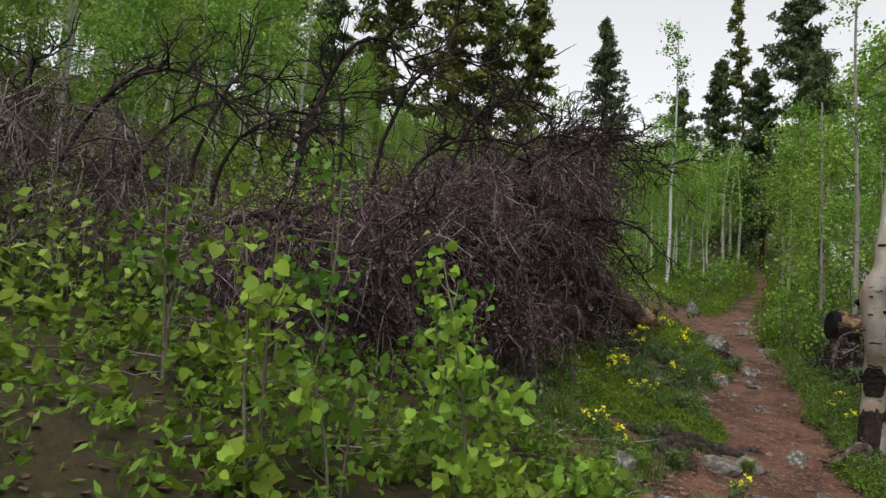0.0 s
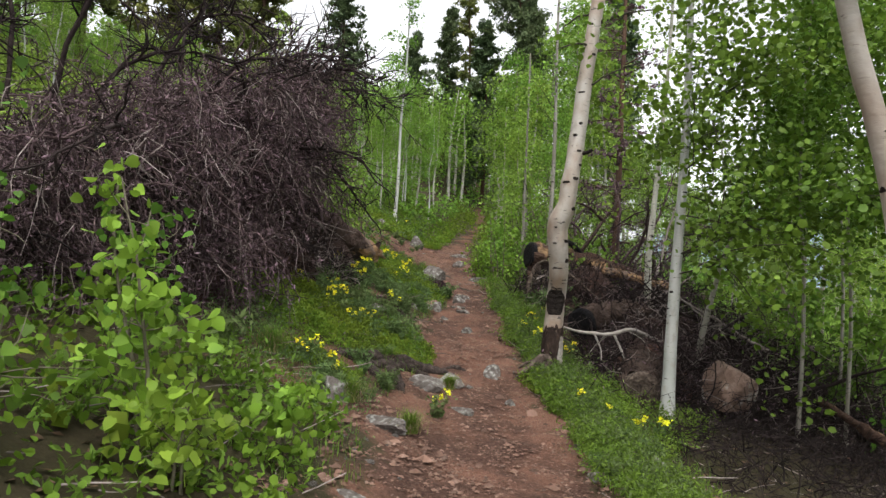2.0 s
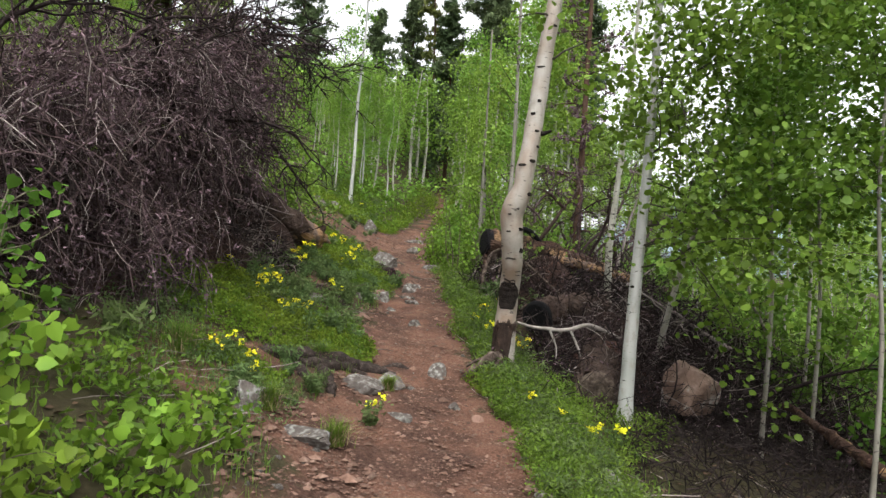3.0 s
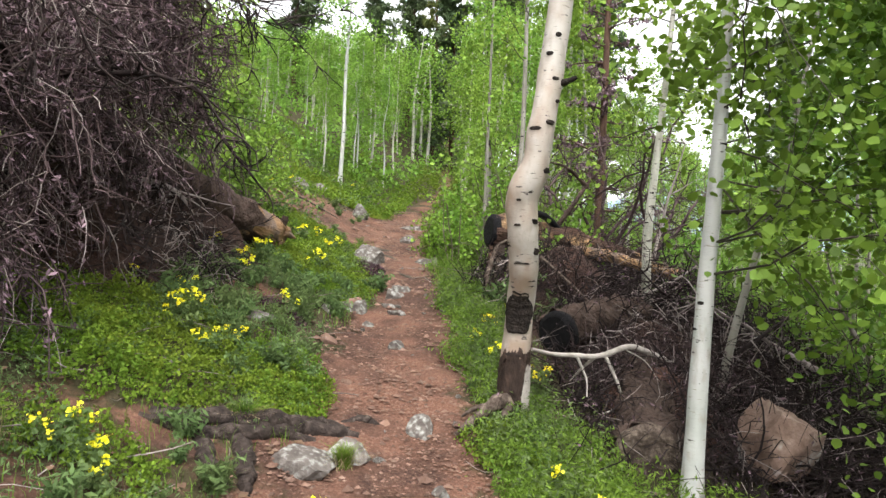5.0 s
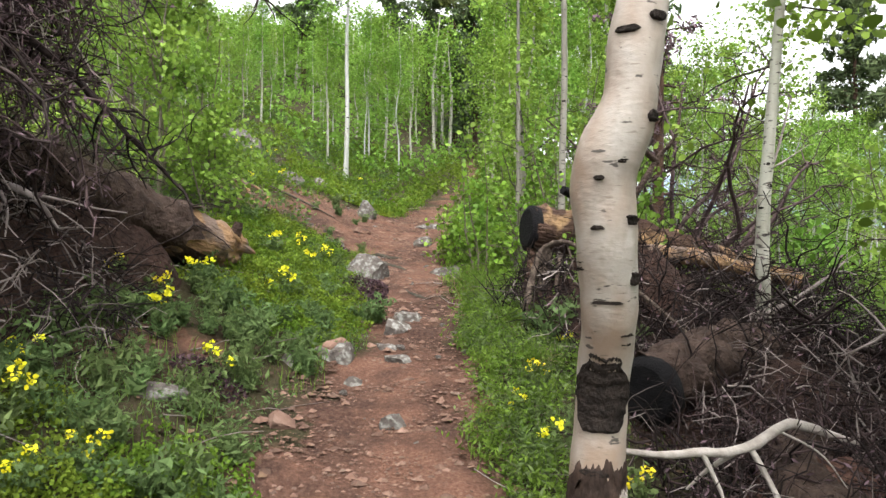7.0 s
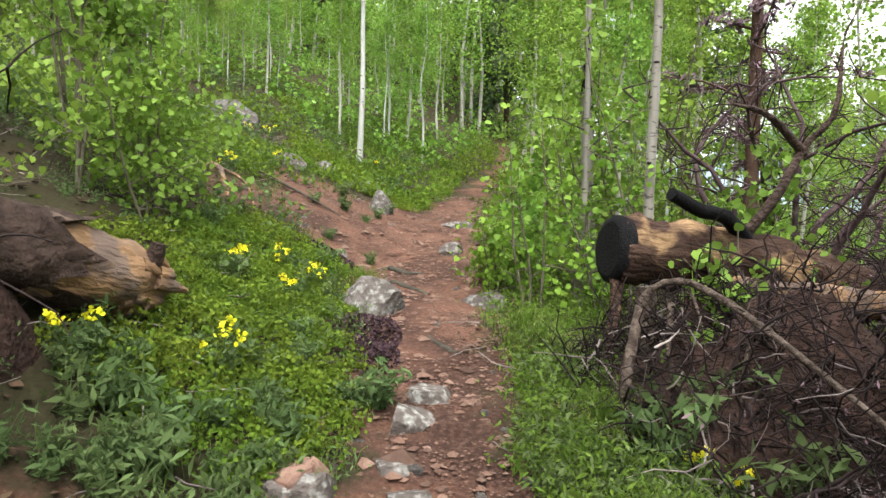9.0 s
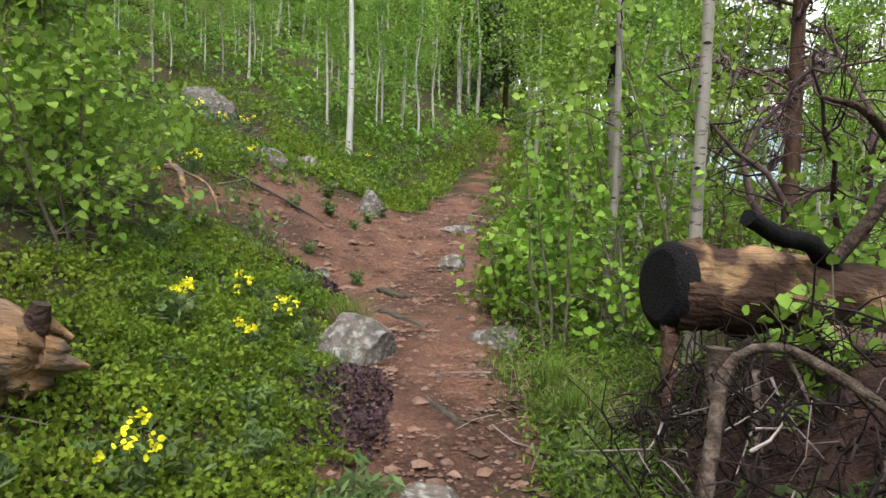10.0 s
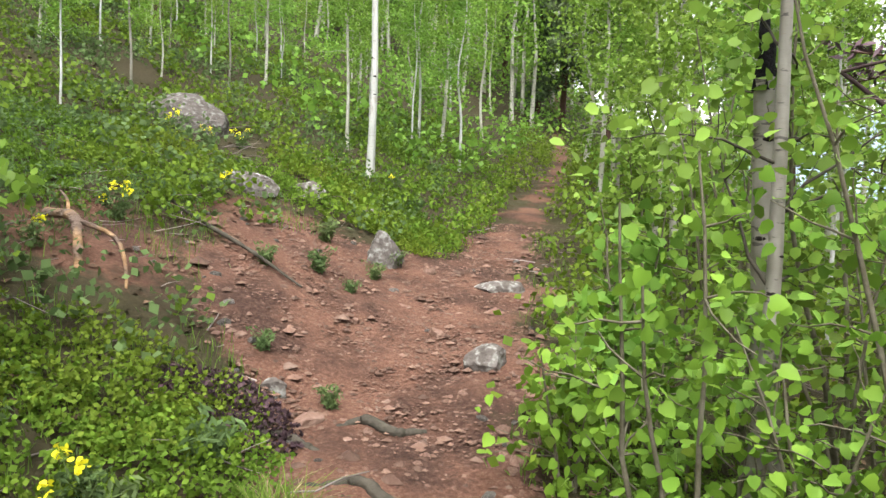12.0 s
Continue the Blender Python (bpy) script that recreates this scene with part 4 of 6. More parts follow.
scatter(40, -12, 5, 40, 62, lambda x, y: woods.uniform(6, 10), 1.3, lambda x, y: True)
scatter(46, -16, -3, 25, 46, lambda x, y: woods.uniform(5, 9), 1.1, lambda x, y: x < -.28 * y + 4)
scatter(30, -14, 14, -22, -6, lambda x, y: woods.uniform(4, 8), 1.4, lambda x, y: abs(x) > 1.5)

scatter(70, -36, -13, 2, 34, lambda x, y: woods.uniform(5, 9), 1.3, lambda x, y: True)
for _ in range(30):
    x, y = woods.uniform(-15, -6.2), woods.uniform(6, 19)
    plant(x, y, woods.uniform(2.6, 4.6), 2)

# far stems that show pale or dark against the shade
for x, y, h, w in ((-.9, 30, 8, 0), (-.35, 30.5, 8, 1), (-1.9, 21, 6, 1), (-2.25, 18.1, 4.5, 0), (-3.2, 22, 7, 1), (-4.5, 18.9, 5.5, 1), (-4.1, 20.5, 6.5, 1), (1.7, 21, 5.5, 0), (1.4, 18.6, 3.6, 2), (-1.2, 24.5, 6.5, 0),
                   (1.6, 17.2, 4.4, 2), (1.2, 16.2, 3.2, 2), (2.3, 20, 6.5, 3), (1.9, 15.4, 4, 2), (1.0, 20, 4.4, 2), (1.4, 22.5, 5.5, 0), (.95, 24.2, 5.5, 2)):
    plant(x, y, h, w)

# the far wood, too many trees to count
np.random.seed(990)
g = Geo()
for x, y, h in distant:
    z = float(land(x, y))
    g.tube([(x, y, z - .1), (x + woods.gauss(0, .08), y, z + h * .5), (x + woods.gauss(0, .12), y, z + h)], [.075, .05, .015], 5, 0, cap=False)
    k = 640
    c = np.stack([x + np.random.normal(0, .5, 16), y + np.random.normal(0, .5, 16), z + h * np.random.uniform(.3, 1.0, 16)], 1)
    c[:, :2] = np.array([x, y]) + (c[:, :2] - np.array([x, y])) * (1.25 - .8 * ((c[:, 2:] - z) / h - .3))
    g.leaves(c[np.random.randint(0, 16, k)] + np.random.normal(0, .3, (k, 3)), .115, slot=1, shape="rhomb")
whole("distant_wood", g, [MAT_BARK, MAT_ASPEN], "distant light green aspen wood on the slopes", "woods", kind="stuff")

CONIFERS = [(1.9, 31, 15, 2.6, MAT_NEEDLE, 201), (-.25, 34, 13, 1.0, MAT_NEEDLE_OLD, 202), (3.2, 36, 12, 2.3, MAT_NEEDLE, 207), (-3.4, 38, 7, 1.8, MAT_NEEDLE, 206),
            (-11.2, 18.9, 11, 1.5, MAT_NEEDLE_OLD, 203), (-9.1, 19.9, 12, 1.6, MAT_NEEDLE_OLD, 204), (-7.9, 20.7, 11, 1.5, MAT_NEEDLE_OLD, 205), (-6.8, 21.3, 7.5, 1.3, MAT_NEEDLE_OLD, 213), (-14.6, 21, 7, 1.4, MAT_NEEDLE, 209),
            (12, 26, 9, 2.0, MAT_NEEDLE, 208), (5.2, 25, 10, 2.0, MAT_NEEDLE, 210), (16, 22, 9, 1.8, MAT_NEEDLE_OLD, 211), (.6, 33, 9, 1.7, MAT_NEEDLE, 214), (-1.6, 36, 9, 1.6, MAT_NEEDLE, 215), (-6.5, 33, 9, 1.8, MAT_NEEDLE, 216)]
for x, y, h, reach, needle, seed in CONIFERS:
    th = thing("conifer_tree", "dark green spruce standing among the aspens" if needle is MAT_NEEDLE else "olive green pine with dense clumped needles", "tree", (x, y, float(land(x, y)) - .05), "conifers of the wood")
    grow_conifer(th, h, reach, needle, seed, density=.95 if reach > 1.1 else .33, r0=.12 if reach > 1.2 else .09, clump=.24)


# ---- build: dead brush ----
def many_tubes(geo, lines, radii, slot=0, sides=3):
    """Many thin twigs at once: lines (n, k, 3), radii (n, k)."""
    n, k, _ = lines.shape
    tan = np.gradient(lines, axis=1)
    tan /= np.linalg.norm(tan, axis=2, keepdims=True) + 1e-9
    ref = np.random.normal(size=(n, 1, 3))
    a = np.cross(tan, ref)
    a /= np.linalg.norm(a, axis=2, keepdims=True) + 1e-9
    c = np.cross(tan, a)
    ang = np.arange(sides) * 2 * np.pi / sides
    v = lines[:, :, None] + radii[:, :, None, None] * (np.cos(ang)[None, None, :, None] * a[:, :, None] + np.sin(ang)[None, None, :, None] * c[:, :, None])
    i = (np.arange(n)[:, None, None] * k + np.arange(k - 1)[None, :, None]) * sides
    j = np.arange(sides)[None, None]
    j2 = (j + 1) % sides
    q = np.stack([i + j, i + j2, i + sides + j2, i + sides + j], -1).reshape(-1, 4)
    geo.add(v.reshape(-1, 3), q, slot)


def twig_lines(start, direction, length, k, wander, sag):
    """Wandering lines from many starts."""
    n = len(start)
    d = direction / (np.linalg.norm(direction, axis=1, keepdims=True) + 1e-9)
    p = start.copy()
    out = [p.copy()]
    for _ in range(k - 1):
        d = d + np.random.normal(0, wander, (n, 3)) + np.array([0, 0, -sag])
        d /= np.linalg.norm(d, axis=1, keepdims=True)
        p = p + d * (length / (k - 1))[:, None]
        out.append(p.copy())
    return np.stack(out, 1)


FRONT_Y = [3.6, 4.4, 5.4, 6.2, 7.0, 8.5, 9.0]
FRONT_X = [-3.0, -2.35, -1.85, -1.7, -1.66, -1.72, -2.1]


def in_left_heap(n):
    """Random places inside the leaning dead crown, denser towards its face."""
    y = np.random.uniform(3.7, 8.95, n)
    deep = np.random.exponential(.75, n).clip(0, 3.0)
    x = np.interp(y, FRONT_Y, FRONT_X) - deep + np.random.normal(0, .06, n)
    lo = land(x, y) + np.interp(y, [6.2, 7.2, 8.4], [.05, .70, 1.05])
    hi = np.interp(y, [3.7, 5, 6, 6.8, 7.5, 8.3, 9], [2.1, 2.8, 3.2, 3.45, 3.95, 4.2, 3.7]) + np.random.normal(0, .12, n) - .1 * deep
    z = lo + (np.maximum(hi, lo + .15) - lo) * np.random.uniform(0, 1, n) ** .85
    return np.stack([x, y, z], 1)


def in_side_heap(n):
    """The lower second heap further up the bank."""
    a, r = np.random.uniform(0, 2 * np.pi, n), np.sqrt(np.random.uniform(0, 1, n))
    x, y = -4.9 + 1.15 * r * np.cos(a), 3.7 + .9 * r * np.sin(a)
    return np.stack([x, y, land(x, y) + (1.5 - .5 * r ** 2) * np.random.uniform(0, 1, n)], 1)


def dead_crown(th, sample, twigs, strands, needles, seed, twig_mat=None, hang=.5, out=(.6, -.25, 0), pale=3, bold=1.0, fuzz=.013):
    twig_mat = twig_mat or MAT_DEAD
    np.random.seed(seed)
    g = Geo()
    p = sample(twigs)
    d = np.random.normal(size=(twigs, 3)) * np.array([.8, .8, .45]) + np.array(out)
    ln = np.random.uniform(.3, .85, twigs)
    lines = twig_lines(p, d, ln, 7, .38, .07)
    r = np.random.uniform(.004, .011, twigs)[:, None] * np.linspace(1, .35, 7)[None]
    many_tubes(g, lines, r, sides=4)
    part("twig_tangle", g, twig_mat, th, kind="stuff")
    tips = lines[:, 1:].reshape(-1, 3)
    g2 = Geo()
    s = tips[np.random.randint(0, len(tips), strands)] + np.random.normal(0, .03, (strands, 3))
    d = np.random.normal(0, .55, (strands, 3)) + np.array([.1, -.1, -hang])
    l2 = twig_lines(s, d, np.random.uniform(.10, .42, strands) * bold ** .5, 4, .34, hang * .35)
    many_tubes(g2, l2, (np.random.uniform(.0018, .0048, strands) * bold)[:, None] * np.linspace(1, .5, 4)[None])
    part("hanging_dead_growth", g2, twig_mat, th, kind="stuff")
    g4 = Geo()
    k = strands // pale
    s = tips[np.random.randint(0, len(tips), k)]
    l3 = twig_lines(s, np.random.normal(0, .5, (k, 3)) + np.array([.1, -.1, -hang * 1.3]), np.random.uniform(.15, .5, k), 4, .28, hang * .4)
    many_tubes(g4, l3, np.random.uniform(.002, .005, k)[:, None] * np.linspace(1, .5, 4)[None])
    part("weathered_growth", g4, MAT_DEADGREY, th, kind="stuff")
    g3 = Geo()
    ends = l2.reshape(-1, 3)
    g3.leaves(ends[np.random.randint(0, len(ends), needles)] + np.random.normal(0, fuzz, (needles, 3)), .036, up=.1, shape="narrow")
    part("dead_foliage", g3, MAT_DEADNEEDLE, th, kind="stuff")
    return lines


def shard_ring(line):
    """Torn shards round the broken end of a log."""
    rng = random.Random(77)
    gg = Geo()
    d = line[0] - line[2]
    d /= np.linalg.norm(d)
    side = np.cross(d, (0, 0, 1))
    side /= np.linalg.norm(side)
    upw = np.cross(side, d)
    for k in range(26):
        a = rng.uniform(0, 6.28)
        ro = side * math.cos(a) + upw * math.sin(a)
        b0 = line[1] + ro * .13 - d * rng.uniform(.0, .12)
        e0 = b0 + d * rng.uniform(.07, .17) - ro * rng.uniform(.0, .05)
        gg.tube([b0, (b0 + e0) / 2 + ro * rng.uniform(-.01, .015), e0], [rng.uniform(.03, .045), .032, .010], 5, rough=.3)
    return gg


th = thing("fallen_tree", "fallen dead conifer with dense brown drooping twigs on the bank", "fallen tree", (-1.2, 9.9, 1.75))
off = np.array([-1.2, 9.9, 1.75])
np.random.seed(51)
log_line = curve_through([(-1.16, 9.98, 1.93), (-1.45, 9.55, 2.08), (-2.0, 8.7, 2.42), (-2.6, 7.75, 2.7), (-3.05, 7.0, 2.75), (-3.4, 6.3, 2.6)], 24) - off
g = Geo()
g.tube(curve_through(log_line[4:], 60), np.interp(np.linspace(0, 19, 60), [0, 4, 14, 19], [.19, .19, .11, .04]), 28, cap=False, lumpy=.34, grain=6.0)
rag = (log_line[2] - log_line[5]) * .9
for k in range(28):
    for row, share in ((0, 1.0), (1, .8), (2, .6), (3, .35)):
        g.v[0][row * 28 + k] += rag * share * (noise.noise((k * .45, 2.7, 0)) * 1.1 + noise.noise((k * 1.7, 5.1, 0)) * .5)
part("trunk", g, MAT_BARKLOG, th)
g = Geo()
g.tube(curve_through(log_line[:6], 30), np.interp(np.arange(30), [0, 3, 9, 17, 29], [.05, .10, .15, .16, .175]), 24, lumpy=.20, grain=5.0)
part("broken_end", g, MAT_WOOD, th, "broken pale wood at the log's end")
g = Geo()
g.tube([log_line[1] + np.array([.05, -.03, .08]), log_line[1] + np.array([.09, -.06, .15]), log_line[1] + np.array([.10, -.06, .19])], [.05, .042, .03], 8, rough=.15)
part("torn_wood", shard_ring(log_line), MAT_WOOD, th, "pale split wood shards", "stuff")
part("stub", g, MAT_BARKLOG, th, "dark snapped branch stub")
dead_crown(th, lambda n: in_left_heap(n) - off, 1500, 6500, 64000, 52, pale=3, bold=1.7, fuzz=.010)
lim = random.Random(53)
DEAD_LIMBS = [((-2.8, 7.2, 3.0), (1.3, .1, .25), 1.8, .06), ((-2.3, 6.6, 2.5), (.9, -.3, .3), 1.3, .05), ((-2.6, 5.8, 2.2), (.8, -.7, .5), 1.5, .08), ((-2.1, 7.8, 2.7), (.8, -.9, .1), 1.2, .05),
              ((-2.4, 8.0, 3.0), (1.0, .2, .7), 1.6, .1), ((-3.2, 5.4, 2.4), (1.2, -.2, .35), 1.9, .06), ((-3.3, 4.6, 2.2), (1.0, .3, .3), 1.6, .06), ((-3.9, 4.4, 2.3), (.9, -.1, .4), 1.5, .1), ((-2.0, 8.2, 3.6), (.5, .3, .9), 1.1, .2)]
for p, d, ln, sag in DEAD_LIMBS:
    b = bent(Vector(p) - Vector(off), d, ln * 1.15, 12, .20, sag * 1.25, lim)
    g = Geo()
    g.tube(b, np.linspace(.040, .008, 12), 6, rough=.08)
    for k in range(15):
        j = lim.randint(2, 11)
        e = bent(b[j], Vector(b[j] - b[j - 1]).normalized() + Vector((lim.gauss(0, .7), lim.gauss(0, .7), lim.gauss(0, .5))), lim.uniform(.2, .6), 6, .36, .14, lim)
        g.tube(e, np.linspace(.010, .003, 6), 4, cap=False)
        for q in range(5):
            f = bent(e[lim.randint(1, 5)], (lim.gauss(0, 1), lim.gauss(0, 1), lim.gauss(0, .6)), lim.uniform(.12, .35), 4, .25, .05, lim)
            g.tube(f, np.linspace(.005, .002, 4), 3, cap=False)
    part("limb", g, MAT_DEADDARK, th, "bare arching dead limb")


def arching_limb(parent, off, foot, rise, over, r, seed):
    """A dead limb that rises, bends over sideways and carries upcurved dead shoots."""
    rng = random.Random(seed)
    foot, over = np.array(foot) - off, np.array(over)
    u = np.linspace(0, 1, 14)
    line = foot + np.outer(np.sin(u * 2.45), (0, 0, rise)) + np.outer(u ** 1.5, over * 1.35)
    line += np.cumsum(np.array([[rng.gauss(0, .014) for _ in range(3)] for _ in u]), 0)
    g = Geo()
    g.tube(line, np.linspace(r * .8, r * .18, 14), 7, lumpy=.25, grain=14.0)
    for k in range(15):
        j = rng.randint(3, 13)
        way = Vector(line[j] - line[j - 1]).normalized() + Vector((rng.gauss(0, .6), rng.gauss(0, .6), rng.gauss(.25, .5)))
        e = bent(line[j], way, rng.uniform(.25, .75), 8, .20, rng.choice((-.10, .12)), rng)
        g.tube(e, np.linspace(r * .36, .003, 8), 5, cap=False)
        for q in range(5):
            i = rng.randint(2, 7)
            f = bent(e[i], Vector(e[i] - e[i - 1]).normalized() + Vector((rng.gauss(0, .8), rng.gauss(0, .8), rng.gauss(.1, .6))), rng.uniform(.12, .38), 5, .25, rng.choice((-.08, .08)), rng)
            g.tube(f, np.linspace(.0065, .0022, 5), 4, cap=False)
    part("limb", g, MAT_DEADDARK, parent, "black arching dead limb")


for k, (foot, rise, over, r) in enumerate((((-3.5, 4.7, 2.75), 1.35, (.75, .25, -.1), .036), ((-3.1, 5.3, 2.8), 1.2, (.95, .3, .1), .03), ((-2.7, 5.9, 2.9), 1.0, (.7, .7, .1), .03), ((-3.3, 5.0, 2.7), 1.1, (-.6, .3, .0), .026),
                                           ((-4.9, 3.6, 2.6), .95, (.95, .45, -.1), .032), ((-4.5, 3.9, 2.5), .8, (1.1, .3, -.1), .024), ((-5.3, 3.4, 2.6), 1.0, (-.5, .4, .0), .026), ((-2.4, 6.4, 3.0), .7, (.9, .6, .0), .026),
                                           ((-2.9, 5.5, 2.7), .8, (1.3, .4, -.3), .028), ((-2.1, 6.9, 3.2), .75, (.9, .5, -.1), .024), ((-3.9, 4.2, 2.4), .9, (.8, .2, -.2), .024), ((-2.5, 6.2, 2.8), 1.1, (-.2, .6, .0), .026),
                                           ((-2.0, 7.6, 3.7), .6, (.7, .6, -.2), .02), ((-1.9, 8.2, 3.8), .45, (.8, .7, -.3), .018), ((-4.2, 4.2, 2.6), 1.0, (.3, .5, .1), .026))):
    arching_limb(th, off, foot, rise, over, r, 900 + k)

th = thing("brush_heap", "heap of dead brown conifer branches up the bank", "brush pile", (-4.9, 3.7, float(land(-4.9, 3.7))))
dead_crown(th, lambda n: in_side_heap(n) - np.array([-4.9, 3.7, float(land(-4.9, 3.7))]), 380, 2600, 4500, 54)


def lump(cx, cy, rx, ry, h, name, label, seed, turn=0.0, mat=None, skew=0.0):
    """An uneven mound of root-bound soil lying on the ground."""
    g = Geo()
    rows, cols = 20, 40
    vv = []
    ca, sa = math.cos(radians(turn)), math.sin(radians(turn))
    for i in range(rows):
        f = i / (rows - 1)
        for j in range(cols):
            a = 2 * math.pi * j / cols
            u, w = rx * f * math.cos(a), ry * f * math.sin(a)
            x, y = cx + u * ca - w * sa, cy + u * sa + w * ca
            q = Vector((x * 1.7, y * 1.7, seed))
            up = h * (1 - f * f) ** .8 * (1 + skew * math.cos(a) * f) * (1 + .45 * noise.fractal(q, 1, 2, 4)) + .05 * noise.noise(q * 5) * (1 - f)
            vv.append((x, y, float(top(x, y)) + up - .05 * f))
    ff = [(i * cols + j, (i + 1) * cols + j, (i + 1) * cols + (j + 1) % cols, i * cols + (j + 1) % cols) for i in range(rows - 1) for j in range(cols)]
    g.add(np.array(vv), ff)
    ob = new(name, g.mesh(name, mat or MAT_SOILDARK))
    return tagged(ob, label, "soil mound")


lump(-2.35, 8.35, 1.15, .72, .75, "soil_mound", "dark root-bound soil mound under the fallen dead tree", 1.0, -55)
lump(-3.0, 6.4, 1.4, 1.0, .8, "soil_mound", "dark soil and litter heap beneath dead twigs", 2.0, -60)
lump(2.9, 9.5, 1.7, 1.25, .42, "soil_mound", "dark brown soil and debris mound under the brush pile", 3.0, 20)
lump(1.95, 10.35, 1.1, .9, .62, "soil_mound", "black root-bound soil bank below the charred log", 4.0, 25)
lump(-1.85, 8.75, .85, .36, .52, "soil_mound", "dark root-bound soil packed against the fallen trunk", 6.0, 57)
lump(2.05, 10.95, 1.0, .34, .60, "soil_mound", "black root-bound soil hanging under the charred log", 7.0, 20)
lump(2.3, 8.0, .6, .5, .34, "soil_mound", "reddish crumbling soil mound beside the cut log", 5.0, 70, MAT_REDSOIL)


def root_tangle(name, label, cx, cy, rx, ry, h, n, seed, mat):
    """Fine roots and twigs that stick out of a mound."""
    np.random.seed(seed)
    a, f = np.random.uniform(0, 6.28, n), np.sqrt(np.random.uniform(0, 1, n))
    x, y = cx + rx * f * np.cos(a), cy + ry * f * np.sin(a)
    p = np.stack([x, y, land(x, y) + h * (1 - f * f) ** .8 * np.random.uniform(.5, 1.1, n)], 1)
    g = Geo()
    lines = twig_lines(p, np.random.normal(0, .7, (n, 3)) + np.array([.25, -.35, .05]), np.random.uniform(.10, .38, n), 4, .4, .06)
    many_tubes(g, lines, np.random.uniform(.0025, .008, n)[:, None] * np.linspace(1, .35, 4)[None])
    whole(name, g, mat, label, "roots", kind="stuff")


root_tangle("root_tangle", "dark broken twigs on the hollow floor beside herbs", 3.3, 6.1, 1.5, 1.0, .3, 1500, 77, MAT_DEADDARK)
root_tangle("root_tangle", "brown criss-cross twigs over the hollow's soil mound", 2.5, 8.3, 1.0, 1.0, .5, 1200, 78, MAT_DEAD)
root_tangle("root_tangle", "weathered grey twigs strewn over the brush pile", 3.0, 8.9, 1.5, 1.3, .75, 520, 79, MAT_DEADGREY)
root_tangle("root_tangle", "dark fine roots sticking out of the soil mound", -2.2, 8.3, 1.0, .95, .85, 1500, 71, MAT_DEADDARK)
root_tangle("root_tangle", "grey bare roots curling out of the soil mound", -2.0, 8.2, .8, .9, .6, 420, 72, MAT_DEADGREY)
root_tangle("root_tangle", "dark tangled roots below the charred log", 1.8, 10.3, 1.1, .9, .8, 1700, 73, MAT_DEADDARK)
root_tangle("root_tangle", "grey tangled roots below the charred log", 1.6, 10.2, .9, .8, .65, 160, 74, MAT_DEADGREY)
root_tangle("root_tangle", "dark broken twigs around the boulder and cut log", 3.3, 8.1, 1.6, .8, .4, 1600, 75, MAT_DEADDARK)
root_tangle("root_tangle", "grey broken twigs on the dark hollow floor", 3.6, 8.1, 1.4, .8, .4, 200, 76, MAT_DEADGREY)


def in_right_heap(n):
    """The low wide pile in the hollow."""
    x, y = np.random.uniform(1.5, 5.4, n), np.random.uniform(6.9, 11.4, n)
    h = .15 + .75 * np.exp(-((x - 3.0) / 1.3) ** 2 - ((y - 9.9) / 1.3) ** 2) + .35 * np.exp(-((x - 4.2) / 1.2) ** 2 - ((y - 8.2) / 1.2) ** 2)
    h *= np.clip((x - 1.3 - .16 * np.maximum(0, 8.2 - y)) / .5, .05, 1)
    return np.stack([x, y, land(x, y) + h * np.random.uniform(.1, 1.05, n)], 1)


th = thing("brush_pile", "wide pile of dead brown branches in the hollow beside trail", "brush pile", (3.0, 9.3, float(land(3.0, 9.3))))
off2 = np.array([3.0, 9.3, float(land(3.0, 9.3))])
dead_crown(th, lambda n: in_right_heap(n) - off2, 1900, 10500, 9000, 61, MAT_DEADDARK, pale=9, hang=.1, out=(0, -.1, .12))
for k, (p, d, ln) in enumerate((((2.2, 9.4, 1.35), (.7, .6, .35), 1.3), ((3.4, 9.2, 1.3), (-.8, .5, .5), 1.2), ((2.9, 10.5, 1.6), (.6, .4, .8), 1.4), ((3.8, 8.6, 1.0), (-.9, -.4, .35), 1.5), ((1.9, 8.9, 1.0), (.5, .9, .8), 1.3),
                               ((2.6, 8.4, .95), (.9, .1, .25), 1.4), ((4.5, 8.9, 1.0), (-.6, .2, .5), 1.2), ((3.4, 7.6, .65), (.9, -.2, .2), 1.6), ((1.8, 9.8, 1.3), (-.4, .7, .6), .9), ((3.0, 10.9, 1.7), (.2, .4, 1.2), 1.8))):
    b = bent(Vector(p) - Vector(off2), d, ln, 9, .16, .03, lim)
    mat = MAT_DEADDARK if k % 3 else MAT_DEADGREY
    g = Geo()
    g.tube(b, np.linspace(.028, .006, 9), 6, rough=.08)
    limb = part("limb", g, mat, th, "bare dead limb")
    for q in range(7):
        e = bent(b[lim.randint(2, 8)], Vector(d) + Vector((lim.gauss(0, .8), lim.gauss(0, .8), lim.gauss(0, .6))), lim.uniform(.2, .6), 5, .25, .04, lim)
        g = Geo()
        g.tube(e, np.linspace(.008, .002, 5), 4, cap=False)
        part("side_twig", g, mat, limb)


